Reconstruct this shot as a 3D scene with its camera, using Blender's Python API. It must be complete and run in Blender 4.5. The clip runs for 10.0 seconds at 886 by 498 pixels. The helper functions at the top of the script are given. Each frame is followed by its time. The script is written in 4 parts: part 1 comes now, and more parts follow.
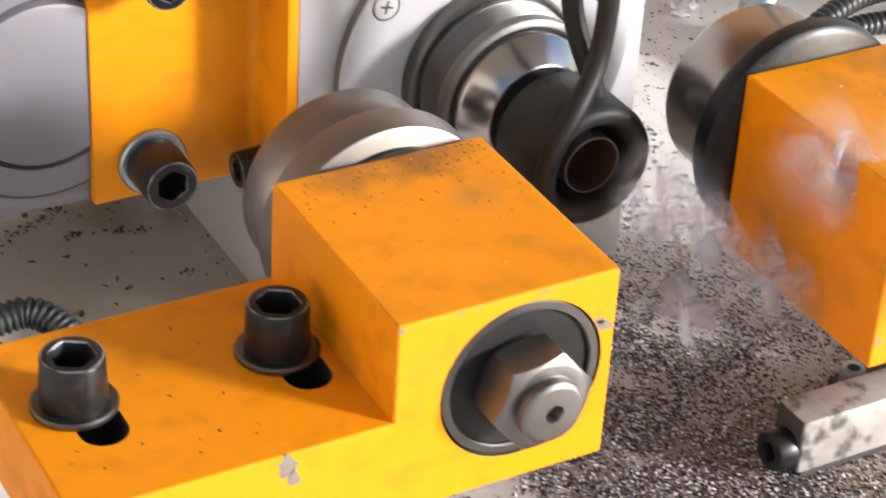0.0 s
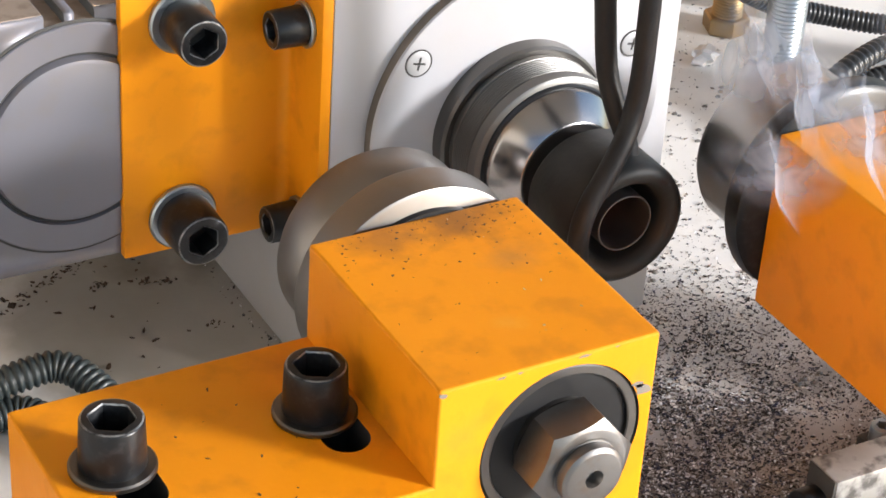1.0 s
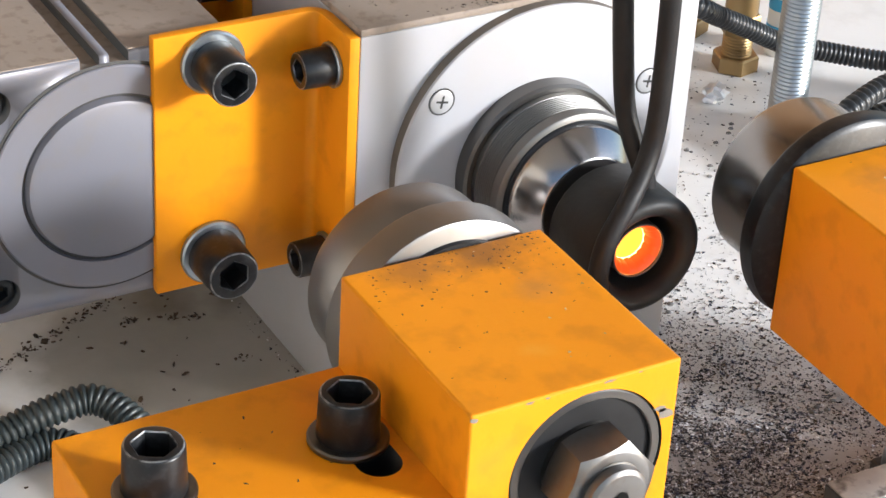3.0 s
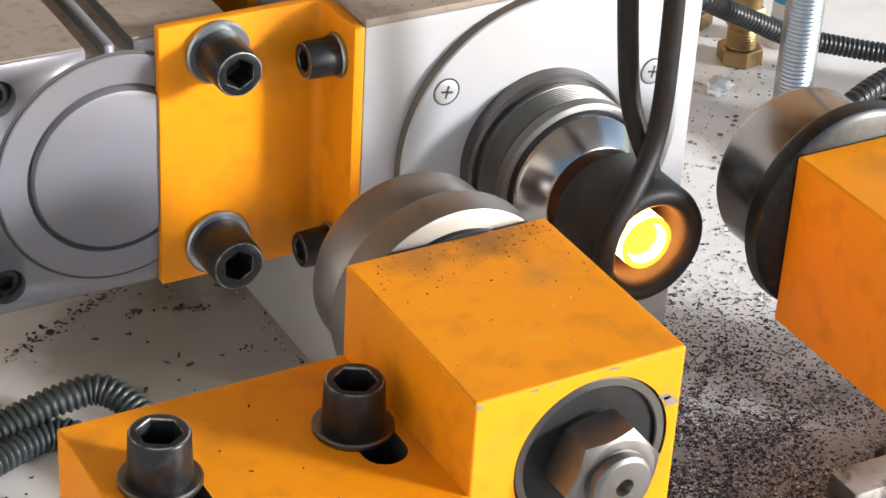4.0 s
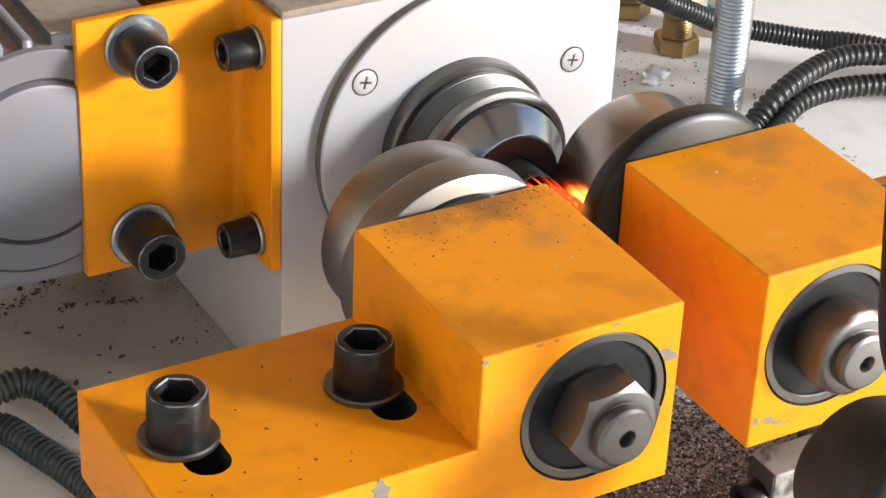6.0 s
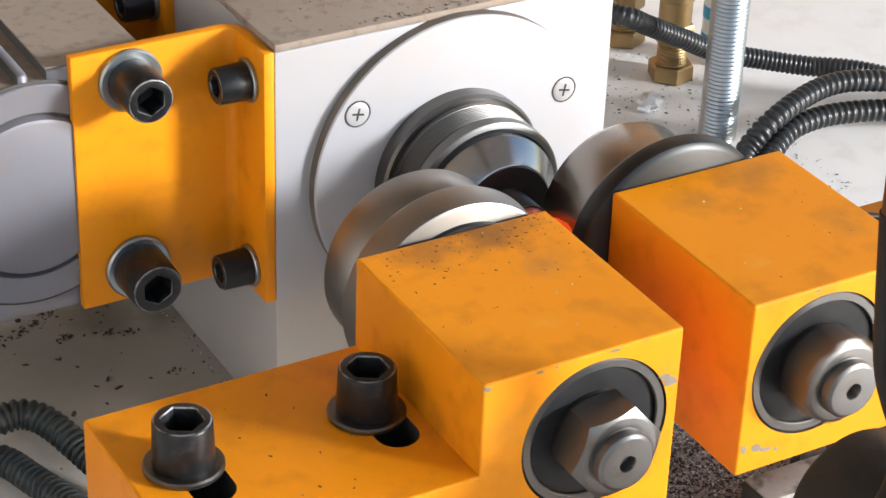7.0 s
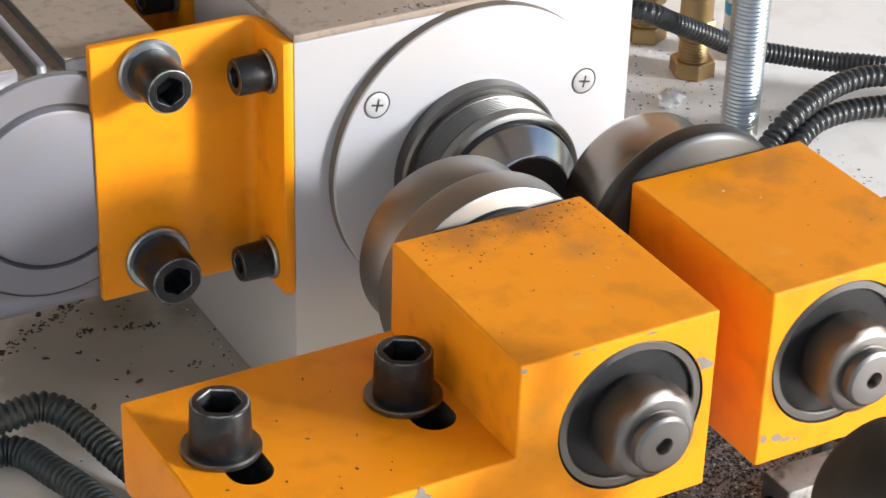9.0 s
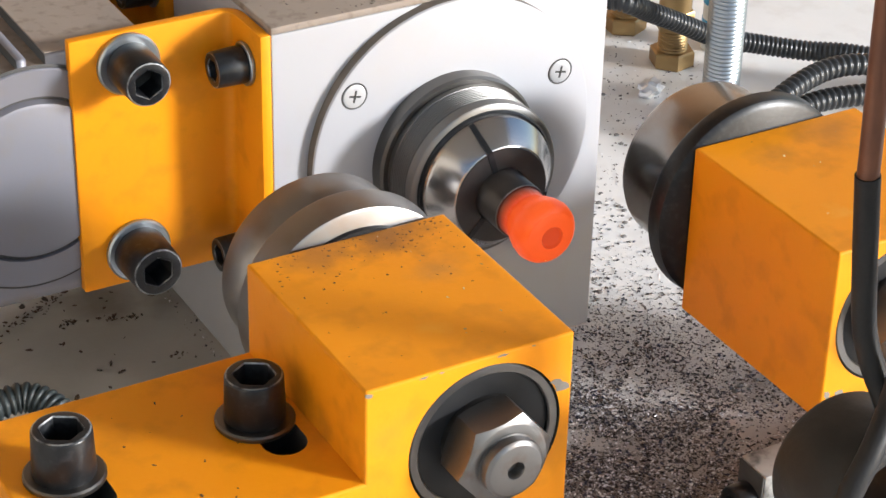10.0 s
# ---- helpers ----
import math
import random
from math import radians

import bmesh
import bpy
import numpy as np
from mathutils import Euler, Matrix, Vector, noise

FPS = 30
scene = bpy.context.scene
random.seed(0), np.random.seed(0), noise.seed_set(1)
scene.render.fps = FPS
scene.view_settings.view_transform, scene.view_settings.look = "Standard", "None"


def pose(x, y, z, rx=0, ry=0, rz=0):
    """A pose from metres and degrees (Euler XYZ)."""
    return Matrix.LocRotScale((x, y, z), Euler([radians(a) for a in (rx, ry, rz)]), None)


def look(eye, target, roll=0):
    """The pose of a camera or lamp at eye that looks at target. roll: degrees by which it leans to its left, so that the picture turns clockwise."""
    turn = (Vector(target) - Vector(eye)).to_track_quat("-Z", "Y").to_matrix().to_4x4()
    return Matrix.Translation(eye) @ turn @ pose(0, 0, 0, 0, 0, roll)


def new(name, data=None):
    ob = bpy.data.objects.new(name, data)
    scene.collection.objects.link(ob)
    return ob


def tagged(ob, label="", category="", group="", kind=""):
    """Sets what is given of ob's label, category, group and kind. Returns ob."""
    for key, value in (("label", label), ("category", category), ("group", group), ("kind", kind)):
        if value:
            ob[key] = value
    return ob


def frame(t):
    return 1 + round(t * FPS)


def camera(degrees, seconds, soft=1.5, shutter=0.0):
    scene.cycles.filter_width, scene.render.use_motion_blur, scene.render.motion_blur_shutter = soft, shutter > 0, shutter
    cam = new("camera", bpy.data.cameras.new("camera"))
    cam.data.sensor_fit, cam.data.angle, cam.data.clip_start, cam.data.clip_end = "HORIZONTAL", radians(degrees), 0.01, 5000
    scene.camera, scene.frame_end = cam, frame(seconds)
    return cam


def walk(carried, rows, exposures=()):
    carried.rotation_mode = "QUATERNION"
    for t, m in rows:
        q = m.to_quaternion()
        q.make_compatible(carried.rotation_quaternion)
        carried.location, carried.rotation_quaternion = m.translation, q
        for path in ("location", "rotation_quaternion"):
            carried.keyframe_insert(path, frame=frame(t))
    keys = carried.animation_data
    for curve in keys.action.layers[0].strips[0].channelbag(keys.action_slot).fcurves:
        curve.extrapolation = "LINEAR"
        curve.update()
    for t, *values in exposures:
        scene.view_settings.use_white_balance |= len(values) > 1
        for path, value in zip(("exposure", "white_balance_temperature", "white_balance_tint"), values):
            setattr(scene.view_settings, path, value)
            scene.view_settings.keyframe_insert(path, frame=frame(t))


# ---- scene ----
cam = camera(22.26, 10.0, shutter=0.5)

# the camera and its way
PATH = (
    (0, -0.4494, -0.7327, 0.5768, -30.52, -32.88, 3.61),
    (0.5, -0.4619, -0.7155, 0.5825, -30.58, -32.61, 3.90),
    (1, -0.4605, -0.7177, 0.5862, -30.73, -32.23, 4.00),
    (1.5, -0.4703, -0.7256, 0.5922, -30.77, -31.75, 3.86),
    (2, -0.4763, -0.7319, 0.5941, -30.66, -31.43, 3.70),
    (2.5, -0.4795, -0.7341, 0.5968, -30.63, -31.13, 3.46),
    (4, -0.4833, -0.7380, 0.5936, -30.49, -31.15, 3.37),
    (4.5, -0.4783, -0.7386, 0.5895, -30.40, -31.17, 3.20),
    (5, -0.4696, -0.7458, 0.5885, -30.77, -31.23, 3.09),
    (5.5, -0.4646, -0.7546, 0.5913, -30.75, -31.29, 2.88),
    (7, -0.4594, -0.7689, 0.6025, -30.50, -30.58, 2.12),
    (7.5, -0.4592, -0.7646, 0.6022, -30.04, -30.41, 1.83),
    (8, -0.4612, -0.7610, 0.6012, -29.82, -30.38, 1.67),
    (8.5, -0.4622, -0.7613, 0.6004, -29.82, -30.32, 1.72),
    (9, -0.4583, -0.7725, 0.5941, -29.74, -30.32, 1.67),
    (9.5, -0.4577, -0.7804, 0.5966, -29.96, -30.31, 1.52),
    (10, -0.4565, -0.7836, 0.5978, -29.92, -30.50, 1.38),
)
walk(cam, [(t, pose(x, y, z, 90 + pitch, 0, yaw) @ pose(0, 0, 0, 0, 0, roll)) for t, x, y, z, yaw, pitch, roll in PATH],
     exposures=[(0, 0.52, 6350, 14), (0.8, 0.49, 6250, 12), (2.0, 0.46, 5950, 10), (3.8, 0.40, 6050, 10), (4.6, 0.38, 6350, 10), (5.5, 0.35, 6300, 10), (7.0, 0.32, 6050, 10), (10, 0.32, 6050, 10)])

# daylight from a high window to the right of the camera
SUN_FROM = Vector((0.66, -0.70, 0.25)).normalized()
world = bpy.data.worlds.new("daylight")
scene.world = world
world.use_nodes = True
wn = world.node_tree.nodes
sky = wn.new("ShaderNodeTexSky")
sky.sky_type, sky.sun_disc = "NISHITA", False
sky.sun_elevation = math.asin(SUN_FROM.z)
sky.sun_rotation = math.atan2(SUN_FROM.x, SUN_FROM.y)
world.node_tree.links.new(sky.outputs[0], wn["Background"].inputs[0])
wn["Background"].inputs[1].default_value = 0.195
sun = new("sun", bpy.data.lights.new("sun", "SUN"))
sun.data.energy, sun.data.angle, sun.data.color = 5.0, radians(9), (1.0, 0.975, 0.94)
sun.matrix_basis = look(SUN_FROM * 3, (0, 0, 0))


# ---- materials ----
def material(name, colour, rough=0.5, metal=0.0, grain=(), stain=(), bump=(), spec=0.5, rough_var=0.0, island=None):
    """grain, stain: (scale, amount, colour) mixed over the base; bump: (scale, strength, distance)."""
    m = bpy.data.materials.new(name)
    m.use_nodes = True
    n, l = m.node_tree.nodes, m.node_tree.links
    b = n["Principled BSDF"]
    b.inputs["Base Color"].default_value = (*colour, 1)
    b.inputs["Roughness"].default_value = rough
    b.inputs["Metallic"].default_value = metal
    b.inputs["Specular IOR Level"].default_value = spec
    co = n.new("ShaderNodeTexCoord").outputs["Object"]
    last = None
    for scale, amount, tint, low, high in [(*grain, 0.3, 0.7)] * bool(grain) + [(*stain, 0.52, 0.68)] * bool(stain):
        tex = n.new("ShaderNodeTexNoise")
        tex.inputs["Scale"].default_value, tex.inputs["Detail"].default_value = scale, 6
        l.new(co, tex.inputs["Vector"])
        ramp = n.new("ShaderNodeMapRange")
        ramp.inputs["From Min"].default_value, ramp.inputs["From Max"].default_value = low, high
        ramp.inputs["To Max"].default_value = amount
        l.new(tex.outputs[0], ramp.inputs[0])
        mix = n.new("ShaderNodeMix")
        mix.data_type = "RGBA"
        l.new(ramp.outputs[0], mix.inputs["Factor"])
        if last:
            l.new(last, mix.inputs["A"])
        else:
            mix.inputs["A"].default_value = (*colour, 1)
        mix.inputs["B"].default_value = (*tint, 1)
        last = mix.outputs["Result"]
    if island:
        g = n.new("ShaderNodeNewGeometry").outputs["Random Per Island"]
        ramp = n.new("ShaderNodeValToRGB")
        e = ramp.color_ramp.elements
        e[0].color, e[1].color = (*island[0][1], 1), (*island[-1][1], 1)
        e[0].position, e[1].position = island[0][0], island[-1][0]
        for p, c in island[1:-1]:
            e.new(p).color = (*c, 1)
        l.new(g, ramp.inputs[0])
        last = ramp.outputs[0]
    if last:
        l.new(last, b.inputs["Base Color"])
    if rough_var:
        tex = n.new("ShaderNodeTexNoise")
        tex.inputs["Scale"].default_value, tex.inputs["Detail"].default_value = 60, 5
        l.new(co, tex.inputs["Vector"])
        ramp = n.new("ShaderNodeMapRange")
        ramp.inputs["To Min"].default_value, ramp.inputs["To Max"].default_value = rough - rough_var, rough + rough_var
        l.new(tex.outputs[0], ramp.inputs[0])
        l.new(ramp.outputs[0], b.inputs["Roughness"])
    if bump:
        tex = n.new("ShaderNodeTexNoise")
        tex.inputs["Scale"].default_value, tex.inputs["Detail"].default_value = bump[0], 4
        l.new(co, tex.inputs["Vector"])
        bm = n.new("ShaderNodeBump")
        bm.inputs["Strength"].default_value, bm.inputs["Distance"].default_value = bump[1], bump[2]
        l.new(tex.outputs[0], bm.inputs["Height"])
        l.new(bm.outputs[0], b.inputs["Normal"])
    return m


def glowing(name, stops, strength, start, end):
    """Hot steel: the glow runs through the heat colours along the thing's y axis."""
    m = bpy.data.materials.new(name)
    m.use_nodes = True
    n, l = m.node_tree.nodes, m.node_tree.links
    b = n["Principled BSDF"]
    b.inputs["Base Color"].default_value = (0.12, 0.05, 0.03, 1)
    b.inputs["Roughness"].default_value = 0.5
    co = n.new("ShaderNodeTexCoord").outputs["Object"]
    sep = n.new("ShaderNodeSeparateXYZ")
    l.new(co, sep.inputs[0])
    run = n.new("ShaderNodeMapRange")
    run.inputs["From Min"].default_value, run.inputs["From Max"].default_value = start, end
    l.new(sep.outputs["Y"], run.inputs[0])
    ramp = n.new("ShaderNodeValToRGB")
    e = ramp.color_ramp.elements
    e[0].position, e[0].color = stops[0][0], (*stops[0][1], 1)
    e[1].position, e[1].color = stops[-1][0], (*stops[-1][1], 1)
    for p, c in stops[1:-1]:
        e.new(p).color = (*c, 1)
    l.new(run.outputs[0], ramp.inputs[0])
    l.new(ramp.outputs[0], b.inputs["Emission Color"])
    b.inputs["Emission Strength"].default_value = strength
    return m


ORANGE = material("orange_paint", (0.80, 0.285, 0.003), 0.42, grain=(14, 0.35, (0.70, 0.23, 0.002)), stain=(60, 0.32, (0.42, 0.15, 0.012)), bump=(420, 0.12, 0.0006), spec=0.24, rough_var=0.1)
DIRTY_ORANGE = material("dirty_orange_paint", (0.80, 0.285, 0.003), 0.42, grain=(14, 0.35, (0.70, 0.23, 0.002)), stain=(60, 0.32, (0.42, 0.15, 0.012)), bump=(420, 0.12, 0.0006), spec=0.24, rough_var=0.1)
STAINED_ORANGE = material("stained_orange_paint", (0.80, 0.285, 0.003), 0.42, grain=(14, 0.35, (0.70, 0.23, 0.002)), stain=(60, 0.32, (0.42, 0.15, 0.012)), bump=(420, 0.12, 0.0006), spec=0.24, rough_var=0.1)
WHITE = material("white_paint", (0.42, 0.42, 0.44), 0.34, grain=(6, 0.4, (0.345, 0.345, 0.36)), stain=(55, 0.12, (0.42, 0.36, 0.3)), bump=(500, 0.08, 0.0004), rough_var=0.08)
DUSTY = material("dusty_paint", (0.30, 0.245, 0.20), 0.75, grain=(30, 0.5, (0.23, 0.185, 0.15)), stain=(160, 0.6, (0.16, 0.12, 0.09)), bump=(300, 0.3, 0.0005))
TABLE = material("table_paint", (0.78, 0.77, 0.755), 0.4, grain=(14, 0.5, (0.70, 0.69, 0.67)), stain=(45, 0.18, (0.40, 0.36, 0.31)), bump=(350, 0.15, 0.0005), rough_var=0.12)


def ragged_patches(m, spots, scale=22, ragged=0.16, soft=0.11):
    """Patches of colour with ragged rims, oil and rust films among them: spots of (centre, reach, colour, amount)."""
    n, l = m.node_tree.nodes, m.node_tree.links
    b = n["Principled BSDF"]
    last = b.inputs["Base Color"].links[0].from_socket
    co = n.new("ShaderNodeTexCoord").outputs["Object"]
    for centre, reach, colour, amount in spots:
        d = n.new("ShaderNodeVectorMath")
        d.operation = "DISTANCE"
        d.inputs[1].default_value = centre
        l.new(co, d.inputs[0])
        tex = n.new("ShaderNodeTexNoise")
        tex.inputs["Scale"].default_value, tex.inputs["Detail"].default_value = scale, 7
        l.new(co, tex.inputs["Vector"])
        add = n.new("ShaderNodeMath")
        add.operation = "MULTIPLY_ADD"
        add.inputs[1].default_value = ragged
        l.new(tex.outputs[0], add.inputs[0])
        l.new(d.outputs["Value"], add.inputs[2])
        r = n.new("ShaderNodeMapRange")
        r.inputs["From Min"].default_value, r.inputs["From Max"].default_value = reach + soft * 0.73, reach - soft * 0.27
        r.inputs["To Max"].default_value = amount
        l.new(add.outputs[0], r.inputs[0])
        mix = n.new("ShaderNodeMix")
        mix.data_type = "RGBA"
        l.new(r.outputs[0], mix.inputs["Factor"])
        l.new(last, mix.inputs["A"])
        mix.inputs["B"].default_value = (*colour, 1)
        last = mix.outputs["Result"]
    l.new(last, b.inputs["Base Color"])


ragged_patches(DIRTY_ORANGE, (
    ((-0.098, -0.117, 0.1585), 0.026, (0.20, 0.085, 0.025), 0.75), ((-0.130, -0.119, 0.1585), 0.022, (0.26, 0.11, 0.03), 0.6), ((-0.092, -0.150, 0.1585), 0.017, (0.42, 0.19, 0.05), 0.55),
    ((-0.147, -0.2104, 0.138), 0.014, (0.45, 0.22, 0.03), 0.5), ((-0.150, -0.2104, 0.118), 0.010, (0.48, 0.22, 0.03), 0.5), ((-0.1563, -0.175, 0.119), 0.018, (0.36, 0.13, 0.02), 0.55), ((-0.172, -0.125, 0.119), 0.016, (0.36, 0.13, 0.02), 0.5), ((-0.235, -0.195, 0.119), 0.012, (0.46, 0.18, 0.02), 0.45), ((-0.115, -0.185, 0.1585), 0.010, (0.85, 0.42, 0.06), 0.45), ((-0.078, -0.2104, 0.142), 0.008, (0.35, 0.2, 0.06), 0.6)), 90, 0.03, 0.016)
OILY = (((0.122, -0.085, 0), 0.026, (0.08, 0.07, 0.06), 0.6), ((0.105, -0.125, 0), 0.034, (0.11, 0.095, 0.08), 0.45), ((0.118, -0.045, 0), 0.016, (0.12, 0.10, 0.085), 0.5), ((0.0, -0.04, 0), 0.03, (0.16, 0.15, 0.145), 0.5))
ragged_patches(STAINED_ORANGE, (
    ((0.075, -0.135, 0.1585), 0.016, (0.40, 0.17, 0.03), 0.5), ((0.110, -0.125, 0.1585), 0.022, (0.33, 0.14, 0.03), 0.55), ((0.120, -0.175, 0.1585), 0.016, (0.42, 0.19, 0.04), 0.45), ((0.070, -0.185, 0.1585), 0.010, (0.85, 0.45, 0.10), 0.5),
    ((0.0498, -0.190, 0.105), 0.014, (0.45, 0.15, 0.012), 0.45), ((0.0498, -0.130, 0.135), 0.012, (0.40, 0.14, 0.012), 0.4)), 90, 0.03, 0.016)
# the second spot darkens the bed in front of the air cylinder
ragged_patches(TABLE, (((0.04, -0.27, 0), 0.20, (0.30, 0.19, 0.11), 0.85), ((-0.125, 0.10, 0), 0.12, (0.36, 0.345, 0.29), 0.65), ((0.02, -0.10, 0), 0.13, (0.24, 0.22, 0.20), 0.48), ((-0.015, -0.155, 0), 0.12, (0.07, 0.062, 0.066), 0.5)))
ragged_patches(TABLE, OILY, 70, 0.05, 0.03)
# darker patches on the bed below and beside the air cylinder
ragged_patches(TABLE, (((-0.130, 0.070, 0), 0.088, (0.19, 0.175, 0.135), 0.54), ((-0.128, 0.128, 0), 0.024, (0.09, 0.075, 0.05), 0.55), ((-0.10, 0.115, 0), 0.018, (0.10, 0.085, 0.055), 0.5)), 60, 0.026, 0.016)
ALU = material("anodised_aluminium", (0.215, 0.215, 0.245), 0.5, 0.45, grain=(12, 0.4, (0.18, 0.18, 0.205)), stain=(70, 0.3, (0.22, 0.20, 0.18)), bump=(600, 0.1, 0.0003))
# near-black that paints the shade inside slots, bores and grooves
RECESS_SHADE = material("recess_shade", (0.05, 0.048, 0.045), 0.7)
WORN = material("worn_black_edge", (0.02, 0.021, 0.023), 0.38, 0.5, grain=(230, 0.85, (0.45, 0.46, 0.47)), rough_var=0.1)
BLACK = material("black_oxide", (0.007, 0.0078, 0.009), 0.36, 0.0, spec=0.36, grain=(60, 0.5, (0.014, 0.015, 0.017)), stain=(260, 0.35, (0.045, 0.046, 0.05)), rough_var=0.12, bump=(500, 0.15, 0.0003))
SCALE = material("scaled_steel", (0.030, 0.030, 0.031), 0.34, 0.35, grain=(60, 0.6, (0.07, 0.06, 0.055)), bump=(300, 0.25, 0.0004))
# the brown stain stands in for warm reflections on the left rollers
STEEL = material("turned_steel", (0.27, 0.265, 0.26), 0.42, 1.0, grain=(25, 0.5, (0.22, 0.21, 0.203)), stain=(35, 0.5, (0.22, 0.15, 0.10)), rough_var=0.08)
DARKSTEEL = material("oiled_steel", (0.155, 0.15, 0.143), 0.38, 1.0, grain=(25, 0.5, (0.12, 0.11, 0.10)), rough_var=0.08)
COLLAR = material("collar_steel", (0.185, 0.182, 0.175), 0.42, 1.0, grain=(25, 0.5, (0.13, 0.127, 0.12)), stain=(40, 0.4, (0.14, 0.11, 0.08)), rough_var=0.06)
# brown stain imitates the warm reflection along the right roller
ROLLER = material("bright_roller_steel", (0.30, 0.275, 0.25), 0.24, 1.0, grain=(25, 0.5, (0.20, 0.18, 0.16)), stain=(35, 0.5, (0.22, 0.13, 0.07)), rough_var=0.08)
NUT = material("nut_steel", (0.175, 0.172, 0.17), 0.43, 1.0, grain=(40, 0.5, (0.24, 0.23, 0.22)), stain=(120, 0.5, (0.16, 0.12, 0.09)), rough_var=0.1, bump=(500, 0.1, 0.0003))
# dirt of the flange rim, with the rim's shade painted in
SHADED_GRIME = material("shaded_grime", (0.10, 0.085, 0.07), 0.8, grain=(60, 0.6, (0.22, 0.19, 0.16)))
CHROME = material("polished_steel", (0.40, 0.39, 0.39), 0.22, 1.0, grain=(30, 0.3, (0.5, 0.48, 0.47)), rough_var=0.05)
ZINC = material("zinc_plate", (0.36, 0.40, 0.43), 0.34, 0.9, grain=(40, 0.4, (0.28, 0.32, 0.34)))
SCREW = material("screw_head", (0.46, 0.46, 0.47), 0.45, 0.2, grain=(200, 0.4, (0.38, 0.38, 0.38)))
BAREPAINT = material("bare_metal", (0.22, 0.20, 0.18), 0.5, 0.5, grain=(200, 0.5, (0.35, 0.3, 0.25)))
BRASS = material("brass", (0.37, 0.26, 0.125), 0.42, 1.0, grain=(60, 0.5, (0.28, 0.19, 0.09)), rough_var=0.1)
RIM = material("cut_tube_edge", (0.16, 0.155, 0.15), 0.5, 0.4, grain=(120, 0.5, (0.08, 0.075, 0.07)))
COPPER = material("tarnished_copper", (0.20, 0.095, 0.06), 0.45, 0.8, grain=(70, 0.6, (0.09, 0.05, 0.04)))
SLEEVE = material("heat_sleeve", (0.013, 0.013, 0.014), 0.5, spec=0.24, grain=(90, 0.5, (0.028, 0.027, 0.026)), bump=(700, 0.3, 0.0004))
COILBAND = material("sooty_copper", (0.018, 0.019, 0.019), 0.5, 0.1, spec=0.25, grain=(45, 0.6, (0.042, 0.040, 0.036)), stain=(90, 0.5, (0.03, 0.027, 0.025)), bump=(250, 0.3, 0.0006))
TEALPLASTIC = material("dusty_black_plastic", (0.026, 0.036, 0.039), 0.42, grain=(60, 0.5, (0.05, 0.058, 0.06)))
FOIL = material("dull_foil", (0.75, 0.76, 0.78), 0.38, 0.5, grain=(150, 0.5, (0.5, 0.5, 0.52)))
PLASTIC = material("black_plastic", (0.014, 0.016, 0.018), 0.34, grain=(60, 0.4, (0.04, 0.04, 0.04)))
SEAL = material("rubber_seal", (0.015, 0.015, 0.016), 0.5, spec=0.25, grain=(80, 0.5, (0.03, 0.03, 0.03)))
BAR = material("ground_steel", (0.50, 0.49, 0.47), 0.5, 0.3, grain=(60, 0.6, (0.26, 0.25, 0.235)), stain=(110, 0.85, (0.07, 0.065, 0.06)), bump=(200, 0.3, 0.0005))
CAST = material("cast_iron", (0.05, 0.05, 0.05), 0.6, 0.3, grain=(50, 0.6, (0.09, 0.08, 0.07)), bump=(160, 0.4, 0.001))
BLUE = material("blue_band", (0.05, 0.35, 0.65), 0.4)
CLEAR = material("frosted_plastic", (0.75, 0.78, 0.8), 0.3)
SWARF = material("swarf", (0.05, 0.05, 0.05), 0.33, 0.4, island=[(0.0, (0.010, 0.010, 0.013)), (0.34, (0.036, 0.032, 0.032)), (0.46, (0.05, 0.06, 0.12)), (0.58, (0.14, 0.10, 0.075)), (0.72, (0.22, 0.19, 0.17)), (0.82, (0.62, 0.62, 0.64)), (0.88, (0.85, 0.86, 0.90)), (1.0, (0.95, 0.95, 0.95))])
DARKCHIP = material("dark_flakes", (0.03, 0.02, 0.015), 0.6, island=[(0.0, (0.02, 0.014, 0.01)), (1.0, (0.10, 0.06, 0.035))])
PALECHIP = material("pale_flakes", (0.6, 0.5, 0.35), 0.5, island=[(0.0, (0.7, 0.6, 0.45)), (1.0, (0.35, 0.2, 0.06))])
OIL = material("oil_drop", (0.22, 0.21, 0.20), 0.06, 0.0, spec=0.8, grain=(300, 0.6, (0.06, 0.058, 0.055)))


